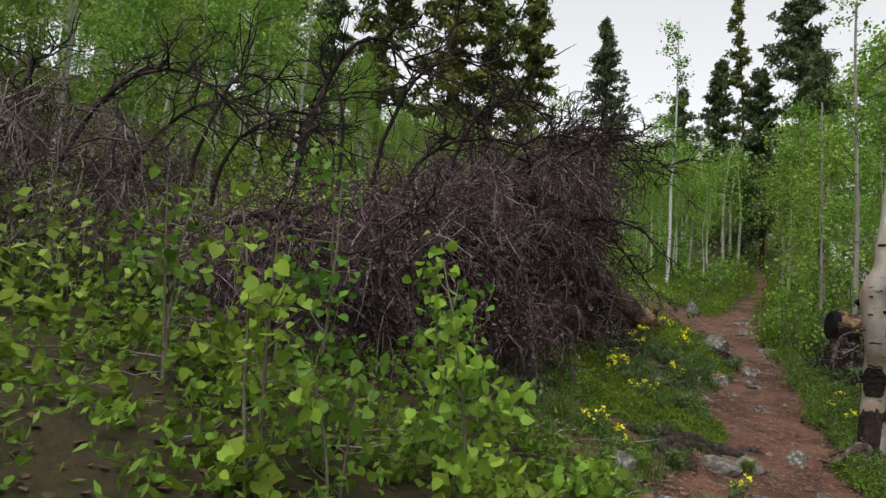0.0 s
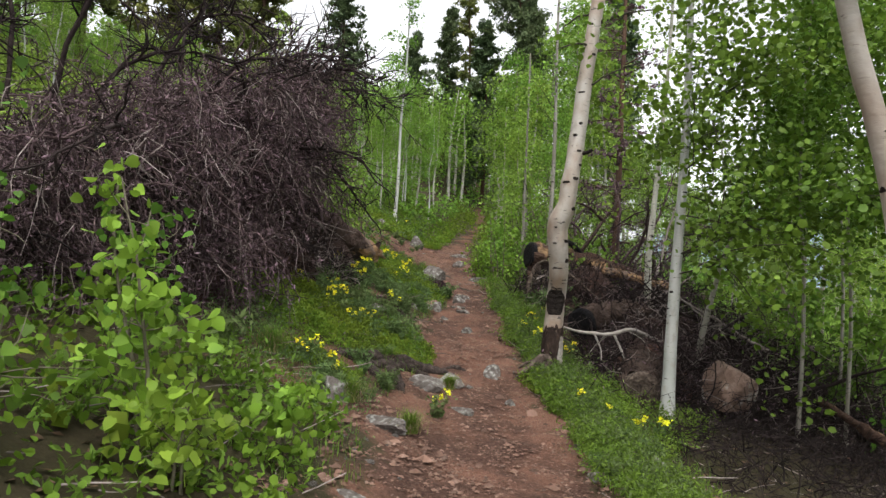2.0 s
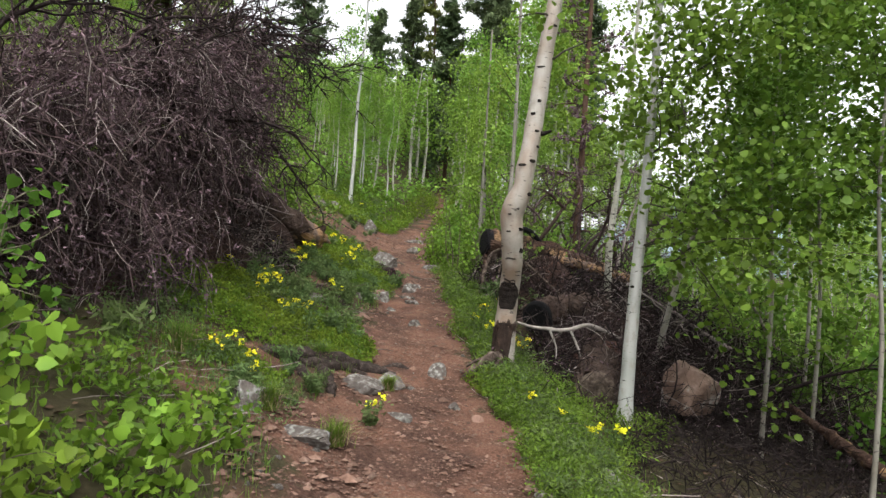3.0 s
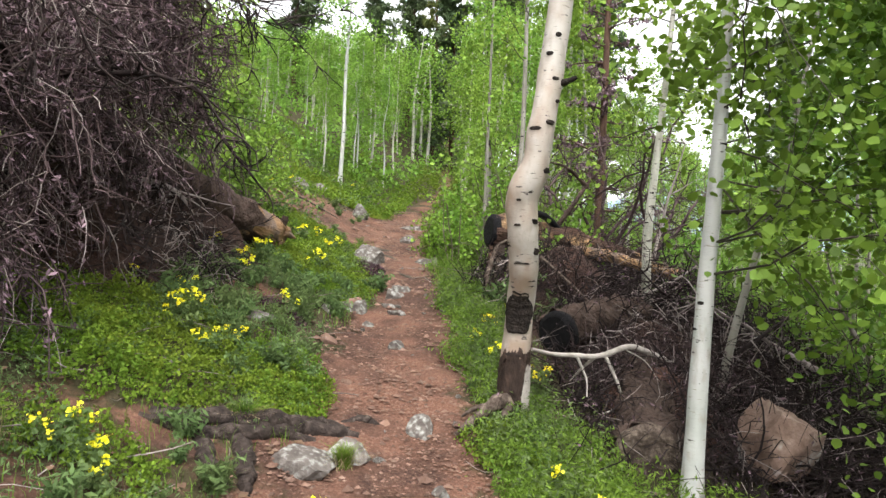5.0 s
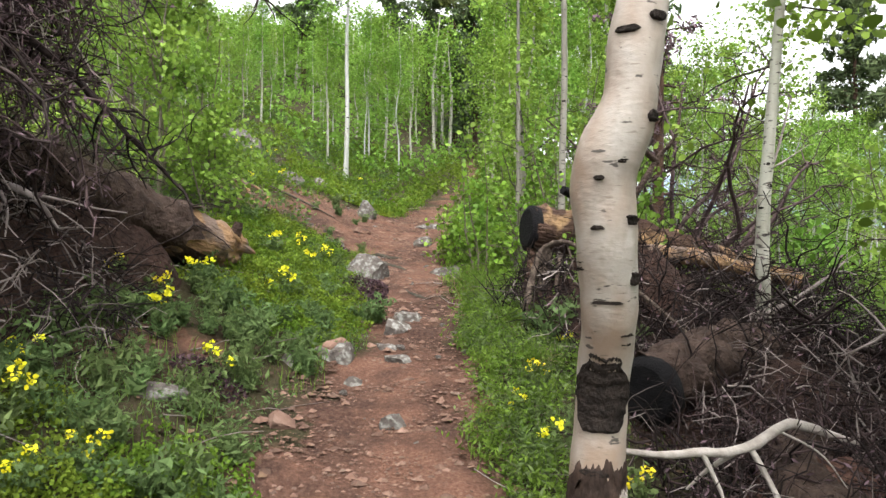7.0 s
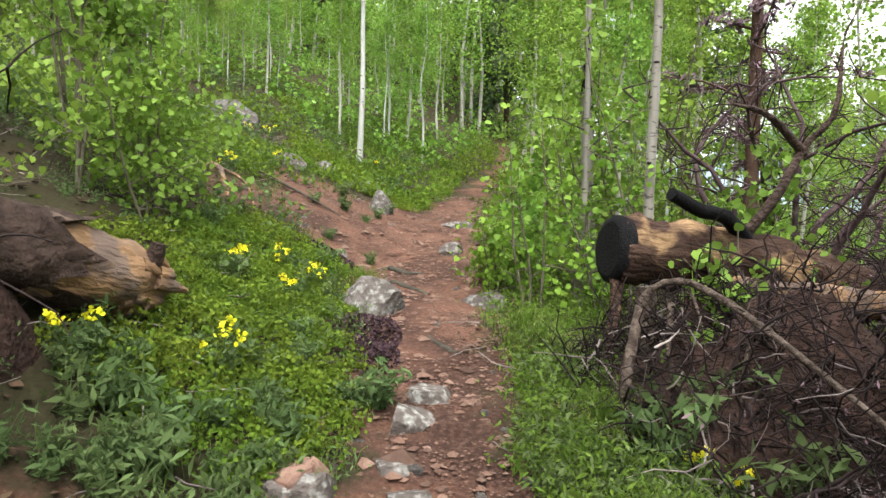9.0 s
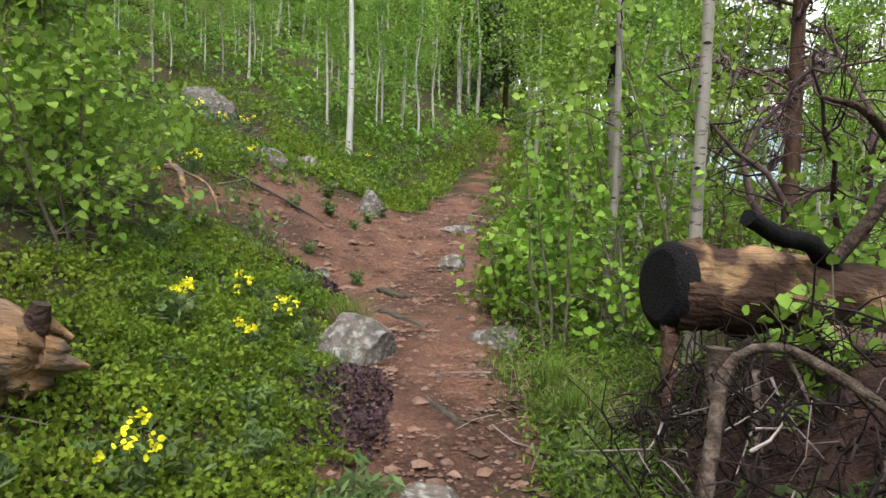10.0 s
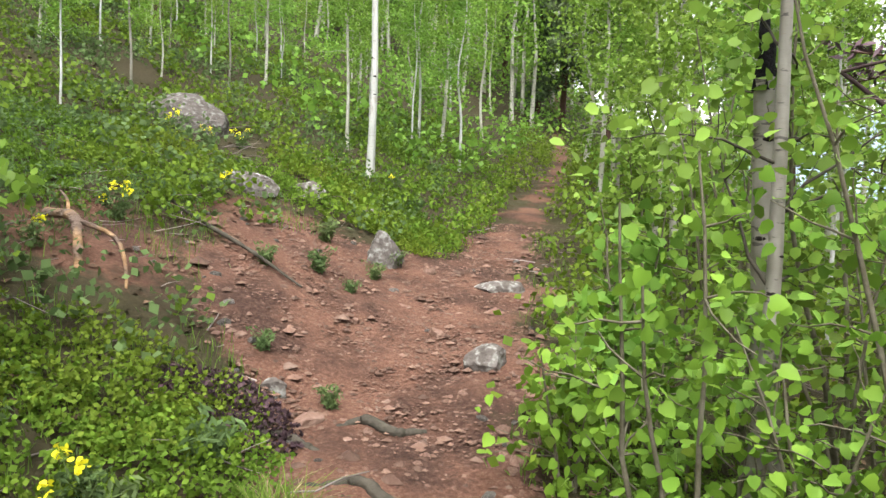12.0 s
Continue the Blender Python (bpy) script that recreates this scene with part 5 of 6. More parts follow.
# ---- build: logs and branches ----
def log_thing(name, label, pts, radii, bark, end_mat, rough=.08, end_label="", sides=24, far_end=False):
    base = np.array(pts[0])
    th = thing(name, label, "log", tuple(base))
    line = curve_through([tuple(np.array(p) - base) for p in pts], 48)
    rad = np.interp(np.linspace(0, 1, 48), np.linspace(0, 1, len(radii)), radii)
    g = Geo()
    np.random.seed(len(label))
    g.tube(line, rad, sides, cap=far_end, lumpy=rough * 3.2, grain=7.0)
    part("bark", g, bark, th)
    g = Geo()
    d = line[0] - line[1]
    d /= np.linalg.norm(d)
    g.tube([line[0] - d * .05, line[0] - d * .01, line[0] + d * .02, line[0] + d * .035], [rad[0] * 1.02, rad[0] * 1.04, rad[0] * 1.0, rad[0] * .8], sides, lumpy=.06, grain=9.0)
    part("cut_end", g, end_mat, th, end_label)
    return th, line


th, line = log_thing("charred_log", "thick fallen log with black charred round end and peeling bark", [(1.10, 11.0, 2.16), (1.75, 11.2, 2.10), (2.7, 11.55, 1.93), (4.2, 12.1, 1.55)], [.20, .205, .18, .13], MAT_LOG, MAT_CHAR, .07, "black charred end")
arm = random.Random(71)
base = np.array((1.10, 11.0, 2.18))
for pts, r, mat, label in (([(1.95, 11.2, 2.22), (1.75, 11.0, 2.38), (1.55, 10.85, 2.42), (1.36, 10.72, 2.50)], (.05, .045, .042, .038), MAT_CHAR, "blackened branch stub"),
                           ([(1.9, 11.2, 2.25), (2.1, 11.15, 2.55), (2.3, 11.3, 2.85), (2.45, 11.25, 3.05), (2.55, 11.4, 3.5)], (.036, .03, .024, .018, .008), MAT_BARKLOG, "upright dead branch"),
                           ([(2.3, 11.3, 2.8), (2.0, 11.1, 3.0), (1.75, 11.0, 3.05)], (.03, .02, .008), MAT_BARKLOG, "dead side branch"),
                           ([(1.12, 10.95, 2.02), (1.10, 10.85, 1.85), (1.05, 10.7, 1.66), (1.0, 10.6, 1.5)], (.045, .035, .03, .02), MAT_LOG, "brown broken root prop")):
    g = Geo()
    l5 = curve_through([np.array(p) - base for p in pts], 12)
    g.tube(l5, np.interp(np.linspace(0, 1, 12), np.linspace(0, 1, len(r)), r), 8, rough=.12)
    part("branch", g, mat, th, label)

th = thing("dead_shrub", "dead bare juniper with tangled grey-brown twisting branches", "shrub", (2.9, 12.4, float(top(2.9, 12.4))))
for k in range(14):
    a = arm.uniform(0, 6.28)
    b = bent((0, 0, 0), (math.cos(a) * .55, math.sin(a) * .55, 1.1), arm.uniform(2.0, 3.7), 12, .22, .0, arm)
    g = Geo()
    g.tube(b, np.linspace(.036, .008, 12), 6, lumpy=.25, grain=12.0)
    for q in range(20):
        e = bent(b[arm.randint(3, 11)], (arm.gauss(0, 1), arm.gauss(0, 1), arm.gauss(.2, .7)), arm.uniform(.25, .8), 6, .35, .02, arm)
        g.tube(e, np.linspace(.009, .002, 6), 4, cap=False)
        for w in range(3):
            f = bent(e[arm.randint(2, 5)], (arm.gauss(0, 1), arm.gauss(0, 1), arm.gauss(0, .8)), arm.uniform(.12, .35), 4, .3, 0, arm)
            g.tube(f, np.linspace(.005, .002, 4), 3, cap=False)
    part("branch", g, MAT_DEAD, th)

log_thing("cut_log", "short bark-covered log with dark sawn end among brush", [(1.90, 7.04, .62), (2.02, 7.5, .73), (2.2, 8.3, .92)], [.20, .195, .18], MAT_BARKLOG, MAT_ROOT, .10, "dark weathered end")
log_thing("black_log", "charred black log end with split pale edge in brush", [(1.56, 8.62, 1.2), (1.85, 8.9, 1.28), (2.5, 9.5, 1.35)], [.19, .19, .16], MAT_BARKLOG, MAT_CHAR, .12, "black charred hollow end")
log_thing("pale_log", "peeled pale fallen log lying across the brush pile", [(1.75, 10.75, 1.98), (2.3, 10.5, 1.93), (3.1, 10.2, 1.75)], [.055, .07, .06], MAT_WOOD, MAT_WOOD, .10)
log_thing("splintered_log", "rust brown splintered branch lying on dark brush", [(4.1, 6.3, .25), (3.9, 6.8, .45), (3.75, 7.3, .62)], [.05, .05, .03], MAT_LOG, MAT_WOOD, .2)


def forked(name, label, main, r, forks, mat, category="branch"):
    """A dead branch: a main stem and side arms."""
    base = np.array(main[0])
    th = thing(name, label, category, tuple(base))
    g = Geo()
    line = curve_through([np.array(p) - base for p in main], 20)
    np.random.seed(9)
    g.tube(line, np.interp(np.linspace(0, 1, 20), np.linspace(0, 1, len(r)), r), 9, lumpy=.3, grain=14.0)
    part("stem", g, mat, th)
    for pts, r0 in forks:
        g = Geo()
        l6 = curve_through([np.array(p) - base for p in pts], 10)
        g.tube(l6, np.linspace(r0, r0 * .35, 10), 6, rough=.1)
        part("arm", g, mat, th)
    return th


forked("bleached_branch", "bleached grey forked branch reaching over the brush", [(1.20, 7.52, 1.19), (1.38, 7.62, 1.15), (1.54, 7.7, 1.14), (1.68, 7.75, 1.13), (1.80, 7.8, 1.15), (1.98, 7.95, 1.19), (2.14, 8.1, 1.16), (2.42, 8.2, 1.06)],
       (.012, .016, .018, .020, .021, .022, .024, .014),
       (([(1.55, 7.7, 1.14), (1.60, 7.7, 1.04), (1.63, 7.68, .96), (1.62, 7.6, .86)], .012), ([(1.78, 7.79, 1.14), (1.84, 7.72, 1.0), (1.89, 7.68, .86), (1.82, 7.62, .78), (1.74, 7.6, .75)], .014),
        ([(1.70, 7.75, 1.13), (1.62, 7.85, 1.02), (1.55, 7.9, .92)], .014), ([(1.95, 7.92, 1.18), (2.1, 7.85, 1.1), (2.2, 7.8, .95)], .006)), MAT_GREYWOOD)
forked("arched_root", "arched grey root with a pale snapped patch by charred log", [(.98, 9.95, 1.42), (1.04, 10.05, 1.70), (1.13, 10.2, 1.96), (1.29, 10.2, 2.03), (1.42, 10.1, 1.98), (1.55, 9.95, 1.88), (1.72, 9.6, 1.70), (1.95, 9.2, 1.45)],
       (.034, .027, .021, .018, .017, .016, .014, .009), (([(1.33, 10.2, 2.0), (1.35, 10.1, 1.9), (1.36, 10.05, 1.8)], .010), ([(1.55, 9.95, 1.86), (1.5, 9.9, 1.7), (1.48, 9.9, 1.55)], .012), ([(1.3, 10.4, 1.9), (1.25, 10.2, 1.65), (1.3, 10.0, 1.4)], .02),
                                                        ([(1.7, 10.3, 1.7), (1.5, 10.0, 1.5), (1.25, 9.8, 1.32)], .018)), MAT_ROOT, "root")
forked("bare_root", "bare grey forked root curling out of the soil mound", [(-2.25, 8.0, 2.22), (-2.0, 8.1, 2.30), (-1.78, 8.2, 2.28), (-1.62, 8.25, 2.20), (-1.5, 8.25, 2.05)], (.03, .026, .022, .016, .006),
       (([(-1.8, 8.2, 2.28), (-1.68, 8.12, 2.15), (-1.66, 8.08, 2.0)], .011), ([(-1.7, 8.22, 2.24), (-1.52, 8.3, 2.2), (-1.36, 8.36, 2.16), (-1.22, 8.4, 2.14)], .010), ([(-1.95, 8.12, 2.3), (-1.9, 8.02, 2.12), (-1.8, 7.98, 1.98)], .010),
        ([(-1.62, 8.25, 2.2), (-1.45, 8.22, 2.12), (-1.3, 8.2, 2.02)], .007)), MAT_DEADGREY, "root")
forked("wooden_post", "short weathered grey stump post under the arched root", [(1.16, 10.42, 1.38), (1.17, 10.42, 1.7), (1.18, 10.43, 1.98)], (.06, .055, .05), (), MAT_ROOT, "stump")
forked("dead_branch", "bare pale orange dead branch on the red bank", [(-2.35, 13.0, 2.78), (-2.15, 12.95, 2.76), (-2.05, 12.85, 2.62), (-1.98, 12.75, 2.48), (-1.95, 12.7, 2.36)], (.028, .026, .024, .020, .008),
       (([(-2.1, 12.93, 2.74), (-1.95, 13.0, 2.66), (-1.82, 12.9, 2.52), (-1.72, 12.75, 2.32)], .016), ([(-2.2, 12.98, 2.77), (-2.3, 13.1, 2.85), (-2.42, 13.2, 2.9)], .012)), MAT_WOOD)
forked("dead_branch", "thin dark dead stick lying up the bank", [(-2.5, 14.3, 2.95), (-2.0, 14.0, 2.74), (-1.6, 13.9, 2.56), (-1.2, 13.75, 2.36)], (.012, .016, .014, .006), (), MAT_LIMB)
forked("root_stub", "weathered dark roots spreading from the old aspen's foot", [(1.02, 7.30, .86), (.93, 7.2, .86), (.85, 7.14, .80), (.76, 7.08, .74), (.68, 7.0, .70)], (.055, .05, .038, .028, .012),
       (([(1.04, 7.28, .84), (1.0, 7.16, .80), (.98, 7.06, .72)], .04), ([(.9, 7.2, .85), (.8, 7.2, .82), (.72, 7.22, .76)], .025)), MAT_ROOT, "root")

# exposed roots across the trail
for label, pts, r in (("dark exposed root lying along the trail's edge", [(-.95, 6.3), (-.75, 6.42), (-.5, 6.55), (-.3, 6.75), (-.1, 6.85), (.08, 6.9)], .058),
                      ("dark gnarled root strand beside the larger root", [(-.98, 6.22), (-.7, 6.30), (-.46, 6.48), (-.36, 6.62), (-.16, 6.74)], .045), ("dark gnarled root strand beside the larger root", [(-.6, 6.62), (-.4, 6.68), (-.2, 6.92), (.02, 6.98)], .04),
                      ("dark gnarled root strand beside the larger root", [(-.78, 6.34), (-.62, 6.2), (-.55, 6.05), (-.42, 5.98)], .04),
                      ("dark twisted root above the flat rocks", [(-.62, 6.45), (-.45, 6.3), (-.38, 6.1), (-.33, 5.95)], .045),
                      ("thin brown root crossing the trail", [(-.62, 12.62), (-.5, 12.70), (-.35, 12.66), (-.22, 12.72)], .022), ("thin brown root crossing the trail", [(-.58, 12.12), (-.4, 12.2), (-.25, 12.12), (-.1, 12.05)], .022),
                      ("short brown root beside the trail", [(-.9, 12.35), (-.75, 12.42), (-.6, 12.40)], .018), ("thin brown root on the trail", [(.0, 11.0), (.12, 10.85), (.22, 10.75)], .016), ("dark root on the trail's edge", [(-.05, 7.05), (.1, 7.1), (.2, 7.05)], .025)):
    g = Geo()
    np.random.seed(len(pts))
    raw = curve_through([(x, y, 0) for x, y in pts], 22)
    hump = np.sin(np.linspace(0, math.pi, 22))
    raw[:, 2] = top(raw[:, 0], raw[:, 1]) + r * (.75 * hump - .35) + np.random.normal(0, r * .12, 22)
    raw[:, 0] += np.random.normal(0, r * .14, 22)
    raw[:, 1] += np.random.normal(0, r * .14, 22)
    c = raw[0].copy()
    g.tube(curve_through(raw - c, 50), np.interp(np.linspace(0, 21, 50), np.arange(22), r * (.65 + .5 * hump) * np.random.uniform(.85, 1.12, 22)), 12, lumpy=.18, grain=14.0)
    whole("root", g, MAT_OLDROOT if r > .024 else MAT_LIMB, label, "root", at=tuple(c))

# ---- build: rocks ----
set_rock("boulder", "reddish brown angular boulder with pale lichen top", (2.80, 7.3, .60), (.58, .60, .68), 63, MAT_BOULDER, 20, (6, 10), sink=.02, chunk=.6, crest=.5)
ROCKS = [
    ("flat grey lichen-covered rock by the root", -.20, 6.45, .46, .34, .20, 1, 10), ("grey angular rock beside the flat rock", .02, 6.62, .26, .24, .16, 2, 40), ("upright grey rock with pale lichen", -.80, 5.2, .40, .28, .34, 3, 70),
    ("long flat grey slab set in the trail", -.42, 5.15, .60, .26, .13, 4, -28), ("small pale angular rock on the trail", .46, 7.05, .20, .17, .15, 5, 0), ("dark grey stone on the trail", .60, 6.42, .11, .10, .08, 6, 0),
    ("flat slanted stone in the dirt", .16, 6.02, .30, .10, .06, 7, -35), ("grey rock half covered by plants", -.27, 9.25, .30, .26, .20, 8, 15), ("pinkish rock in the bank", -.30, 9.30, .36, .30, .18, 9, 50),
    ("lichen-speckled grey rock beside the trail", -.46, 11.35, .44, .36, .30, 10, 25), ("white lichen rock under the sapling", .30, 11.85, .30, .22, .18, 12, 0), ("flat pale step stone in trail", .10, 10.18, .28, .22, .12, 13, 10),
    ("flat grey step stone", .05, 9.92, .26, .24, .12, 14, 40), ("small flat stone in the trail", .02, 9.55, .18, .14, .07, 15, 0), ("pink flat stone on the trail's edge", -.38, 8.32, .24, .17, .09, 16, -30), ("bluish grey stone on the trail", .20, 8.5, .14, .13, .10, 17, 0),
    ("grey rounded rock on the red bank", -1.02, 15.05, .32, .28, .30, 18, 0), ("dark flat ledge rock on bank", -1.95, 15.85, .44, .30, .18, 19, 10), ("layered grey ledge rock", -2.3, 15.2, .50, .3, .16, 20, 35), ("layered grey ledge rock", -1.5, 16.2, .4, .3, .14, 21, -20),
    ("pale blue-grey boulder on the hillside", -3.5, 16.3, .75, .5, .4, 22, 20), ("flat slab at the trail's edge", -.02, 15.0, .40, .26, .10, 23, 10), ("grey rock lying under sapling leaves", -.02, 13.5, .26, .2, .14, 24, 0), ("grey rock lying under sapling leaves", .45, 13.8, .32, .26, .2, 25, 30),
    ("small brown stone on the trail", -.40, 14.0, .16, .11, .08, 26, 10), ("pale rock on the bank", -2.35, 12.35, .3, .26, .24, 27, 0), ("grey stone on the slope", -.95, 12.72, .12, .1, .08, 28, 0), ("flat pinkish stone on red dirt", -.74, 12.62, .16, .13, .06, 29, 45),
    ("grey stone at the trail's foot", 1.12, 4.95, .16, .13, .09, 30, 0), ("grey stone at the trail's edge", 1.62, 5.5, .18, .16, .12, 31, 0), ("reddish stone at the trail's edge", 1.32, 5.3, .16, .12, .08, 32, 20), ("flat mossy stone in the dirt", -.40, 3.75, .24, .12, .07, 33, -20),
    ("small white stone under saplings", -1.42, 3.5, .14, .1, .1, 34, 0), ("brown stone in the trail", .78, 6.2, .11, .09, .07, 35, 0), ("grey stones at the path's side", -.12, 8.98, .14, .12, .08, 36, 0), ("dark ledge stone under flowers", -.92, 8.05, .30, .14, .10, 37, 20),
    ("small pale rock among the plants", -1.02, 6.75, .1, .09, .1, 38, 0), ("large grey rock under the bank plants", -.5, 9.0, .2, .2, .1, 39, 0), ("flat grey stone on the trail", .12, 9.35, .22, .15, .07, 40, 20)]
for label, x, y, w, d, h, seed, turn in ROCKS:
    set_rock("rock", label, (x, y), (w * 1.35, d * 1.35, h * 1.3), seed + 300, MAT_ROCKRED if ("pink" in label or "brown" in label or "reddish" in label) else MAT_ROCK, turn, (0, 0), "rocks along the trail", h * .32)

# loose stones that can be told apart on the dirt
stones = random.Random(5)
STONE_MESH = [rock_geo(1, .8, .55, 400 + i).mesh("trail_stone", MAT_ROCKRED if i % 3 else MAT_ROCK, sharp=24) for i in range(6)]
made = 0
while made < 290:
    y = stones.uniform(3.5, 16) if made < 200 else stones.uniform(12, 15.5)
    el, er = float(np.interp(y, EDGE_Y, EDGE_L)), float(np.interp(y, EDGE_Y, EDGE_R))
    x = stones.uniform(el - .15, er + .1)
    if stones.random() < .6:
        x = stones.choice((el, er)) + stones.gauss(0, .16)
    s = stones.uniform(.03, .085) if stones.random() < .85 else stones.uniform(.08, .13)
    ob = new("trail_stone", STONE_MESH[stones.randrange(6)])
    ob.matrix_world = pose(x, y, float(top(x, y)) - .08 * s, stones.gauss(0, 8), stones.gauss(0, 8), stones.uniform(0, 360)) @ Matrix.Diagonal((s, s, s * stones.uniform(.6, 1), 1))
    tagged(ob, "small loose stone lying on the red trail dirt", "stone", "loose stones on the trail")
    made += 1


# ---- build: gravel, litter, ground plants ----
def scatter_xy(n, x0, x1, y0, y1, keep):
    x, y = np.random.uniform(x0, x1, n * 4), np.random.uniform(y0, y1, n * 4)
    ok = keep(x, y)
    return x[ok][:n], y[ok][:n]


def dirtness(x, y):
    return np.minimum(x - np.interp(y, EDGE_Y, EDGE_L), np.interp(y, EDGE_Y, EDGE_R) - x) + .06 * np.sin(4.3 * y + x) + .04 * np.sin(9.1 * y - 2 * x)


def chips(geo, x, y, size, flat=.5):
    """Tiny tumbled stones: five-cornered flat bipyramids."""
    n = len(x)
    a = np.random.uniform(0, 6.28, (n, 1)) + np.arange(5)[None] * 2 * np.pi / 5 + np.random.uniform(-.35, .35, (n, 5))
    s = (size * np.random.lognormal(0, .45, n))[:, None]
    r = s * np.random.uniform(.6, 1.1, (n, 5))
    z = top(x, y)[:, None]
    ring = np.stack([x[:, None] + r * np.cos(a), y[:, None] + r * np.sin(a), z + s * flat * np.random.uniform(.0, .45, (n, 5))], -1)
    cap = np.stack([x + np.random.normal(0, size * .2, n), y + np.random.normal(0, size * .2, n), z[:, 0] + s[:, 0] * flat * 1.1], -1)[:, None]
    v = np.concatenate([ring, cap], 1).reshape(-1, 3)
    f = (np.arange(n)[:, None, None] * 6 + np.array([(i, (i + 1) % 5, 5) for i in range(5)])[None]).reshape(-1, 3)
    geo.add(v, f)


np.random.seed(91)
g = Geo()
x, y = scatter_xy(30000, -2.3, 1.4, 2.0, 17.5, lambda x, y: dirtness(x, y) > -.12 + .1 * np.sin(5 * y))
chips(g, x, y, .0085)
x, y = scatter_xy(3800, -2.3, 1.4, 2.5, 17.5, lambda x, y: dirtness(x, y) > -.2)
chips(g, x, y, .02)
tagged(whole("gravel", g, MAT_PEBBLE, "scattered red and grey gravel on the dirt trail", "gravel", kind="stuff", smooth=False), kind="stuff")

g = Geo()
x, y = scatter_xy(9000, -5, 5, 1.5, 17, lambda x, y: dirtness(x, y) < .08)
g.leaves(np.stack([x, y, top(x, y) + .012], 1), .045, up=.75, shape="rhomb")
whole("leaf_litter", g, MAT_LITTER, "dry brown fallen leaves and bark bits on the soil", "leaf litter", kind="stuff")

g = Geo()
x, y = scatter_xy(1400, -4, 4.5, 2, 17, lambda x, y: dirtness(x, y) < .05)
ang = np.random.uniform(0, 6.28, len(x))
lines = twig_lines(np.stack([x, y, top(x, y) + .015], 1), np.stack([np.cos(ang), np.sin(ang), .05 + 0 * x], 1), np.random.uniform(.1, .4, len(x)), 4, .15, 0)
many_tubes(g, lines, np.random.uniform(.002, .006, len(x))[:, None] * np.linspace(1, .5, 4)[None])
whole("fallen_twigs", g, MAT_DEADGREY, "thin dry grey twigs lying on the litter", "twigs", kind="stuff")

# mats of low evergreen shrub: centre, half-axes, turn, leaves
MATS = [(-.7, 9.5, .5, .45, 0), (-.95, 11.2, .45, .5, 0), (-1.5, 10.7, .4, .6, 0), (-1.35, 6.5, .5, .4, 0), (-.35, 7.05, .35, .25, 30), (-1.7, 6.8, .4, .5, 0), (-.75, 6.95, .75, .42, 35), (-1.35, 7.25, .6, .5, 0), (-.55, 7.5, .35, .3, 0), (-1.0, 5.75, .35, .25, 0), (-.55, 10.15, .35, .75, 12), (-.85, 10.75, .42, .7, 20), (-1.05, 9.75, .4, .5, 0), (-.45, 9.75, .28, .35, 0), (-1.35, 11.5, .5, .55, 0),
        (-1.35, 12.1, .55, .42, 20), (-.9, 12.0, .3, .3, 0), (-1.15, 10.3, .4, .5, 0), (1.05, 6.95, .30, .35, 0), (1.3, 6.55, .3, .35, 20), (-2.6, 14.3, .5, .4, 20), (-1.2, 15.9, .5, .3, -30), (-2.9, 15.2, .6, .5, 0), (-1.9, 16.5, .7, .4, 0),
        (-3.6, 14.3, .7, .6, 0), (-.85, 15.35, .28, .42, 15), (-.9, 16.2, .38, .4, 0), (-2.2, 15.65, .55, .3, 10), (-3.0, 13.5, .5, .4, 0), (-1.35, 16.7, .5, .3, -35)]
for i, (mx, my, ax, ay, turn) in enumerate(MATS):
    np.random.seed(500 + i)
    n = int(ax * ay * math.pi * 520)
    a, r = np.random.uniform(0, 6.28, n), np.sqrt(np.random.uniform(0, 1, n)) * (1 + .16 * np.sin(np.random.uniform(0, 6.28, n) * 3))
    u, w = ax * r * np.cos(a), ay * r * np.sin(a)
    ct, st_ = math.cos(radians(turn)), math.sin(radians(turn))
    x, y = mx + u * ct - w * st_, my + u * st_ + w * ct
    ok = dirtness(x, y) < .10
    x, y = x[ok], y[ok]
    h = (.05 + .085 * np.random.uniform(0, 1, len(x)) ** 1.5) * (1.15 - .45 * r[ok]) * (1 + .5 * np.sin(9 * x) * np.sin(11 * y))
    z = top(x, y)
    g = Geo()
    k = 17 if my < 8 else 12
    f = np.random.uniform(.15, 1.05, (len(x), k))
    p = np.stack([x[:, None] + np.random.normal(0, .017, f.shape), y[:, None] + np.random.normal(0, .017, f.shape), z[:, None] + h[:, None] * f + .01], -1).reshape(-1, 3)
    g.leaves(p, .019 if my < 8 else .022, up=.2, shape="rhomb")
    whole("shrub_mat", g, MAT_MATLEAF, "low spreading mat of small glossy bright green leaves", "ground cover", "evergreen ground mats", "stuff")

# leafy herbs too many to count, along both edges and over the bank
def herb_field(name, label, n, x0, x1, y0, y1, keep, mat, height, size, per, shape, seed, up=.35):
    np.random.seed(seed)
    x, y = scatter_xy(n, x0, x1, y0, y1, keep)
    z = top(x, y) if x1 < 8 else land(x, y)
    h = height * np.random.uniform(.45, 1.15, len(x))
    g = Geo()
    f = np.random.uniform(.1, 1.0, (len(x), per))
    wide = .35 * h[:, None] * (.4 + f)
    p = np.stack([x[:, None] + np.random.normal(0, 1, f.shape) * wide, y[:, None] + np.random.normal(0, 1, f.shape) * wide, z[:, None] + h[:, None] * f], -1).reshape(-1, 3)
    g.leaves(p, size, up=up, shape=shape)
    whole(name, g, mat, label, "undergrowth", kind="stuff")


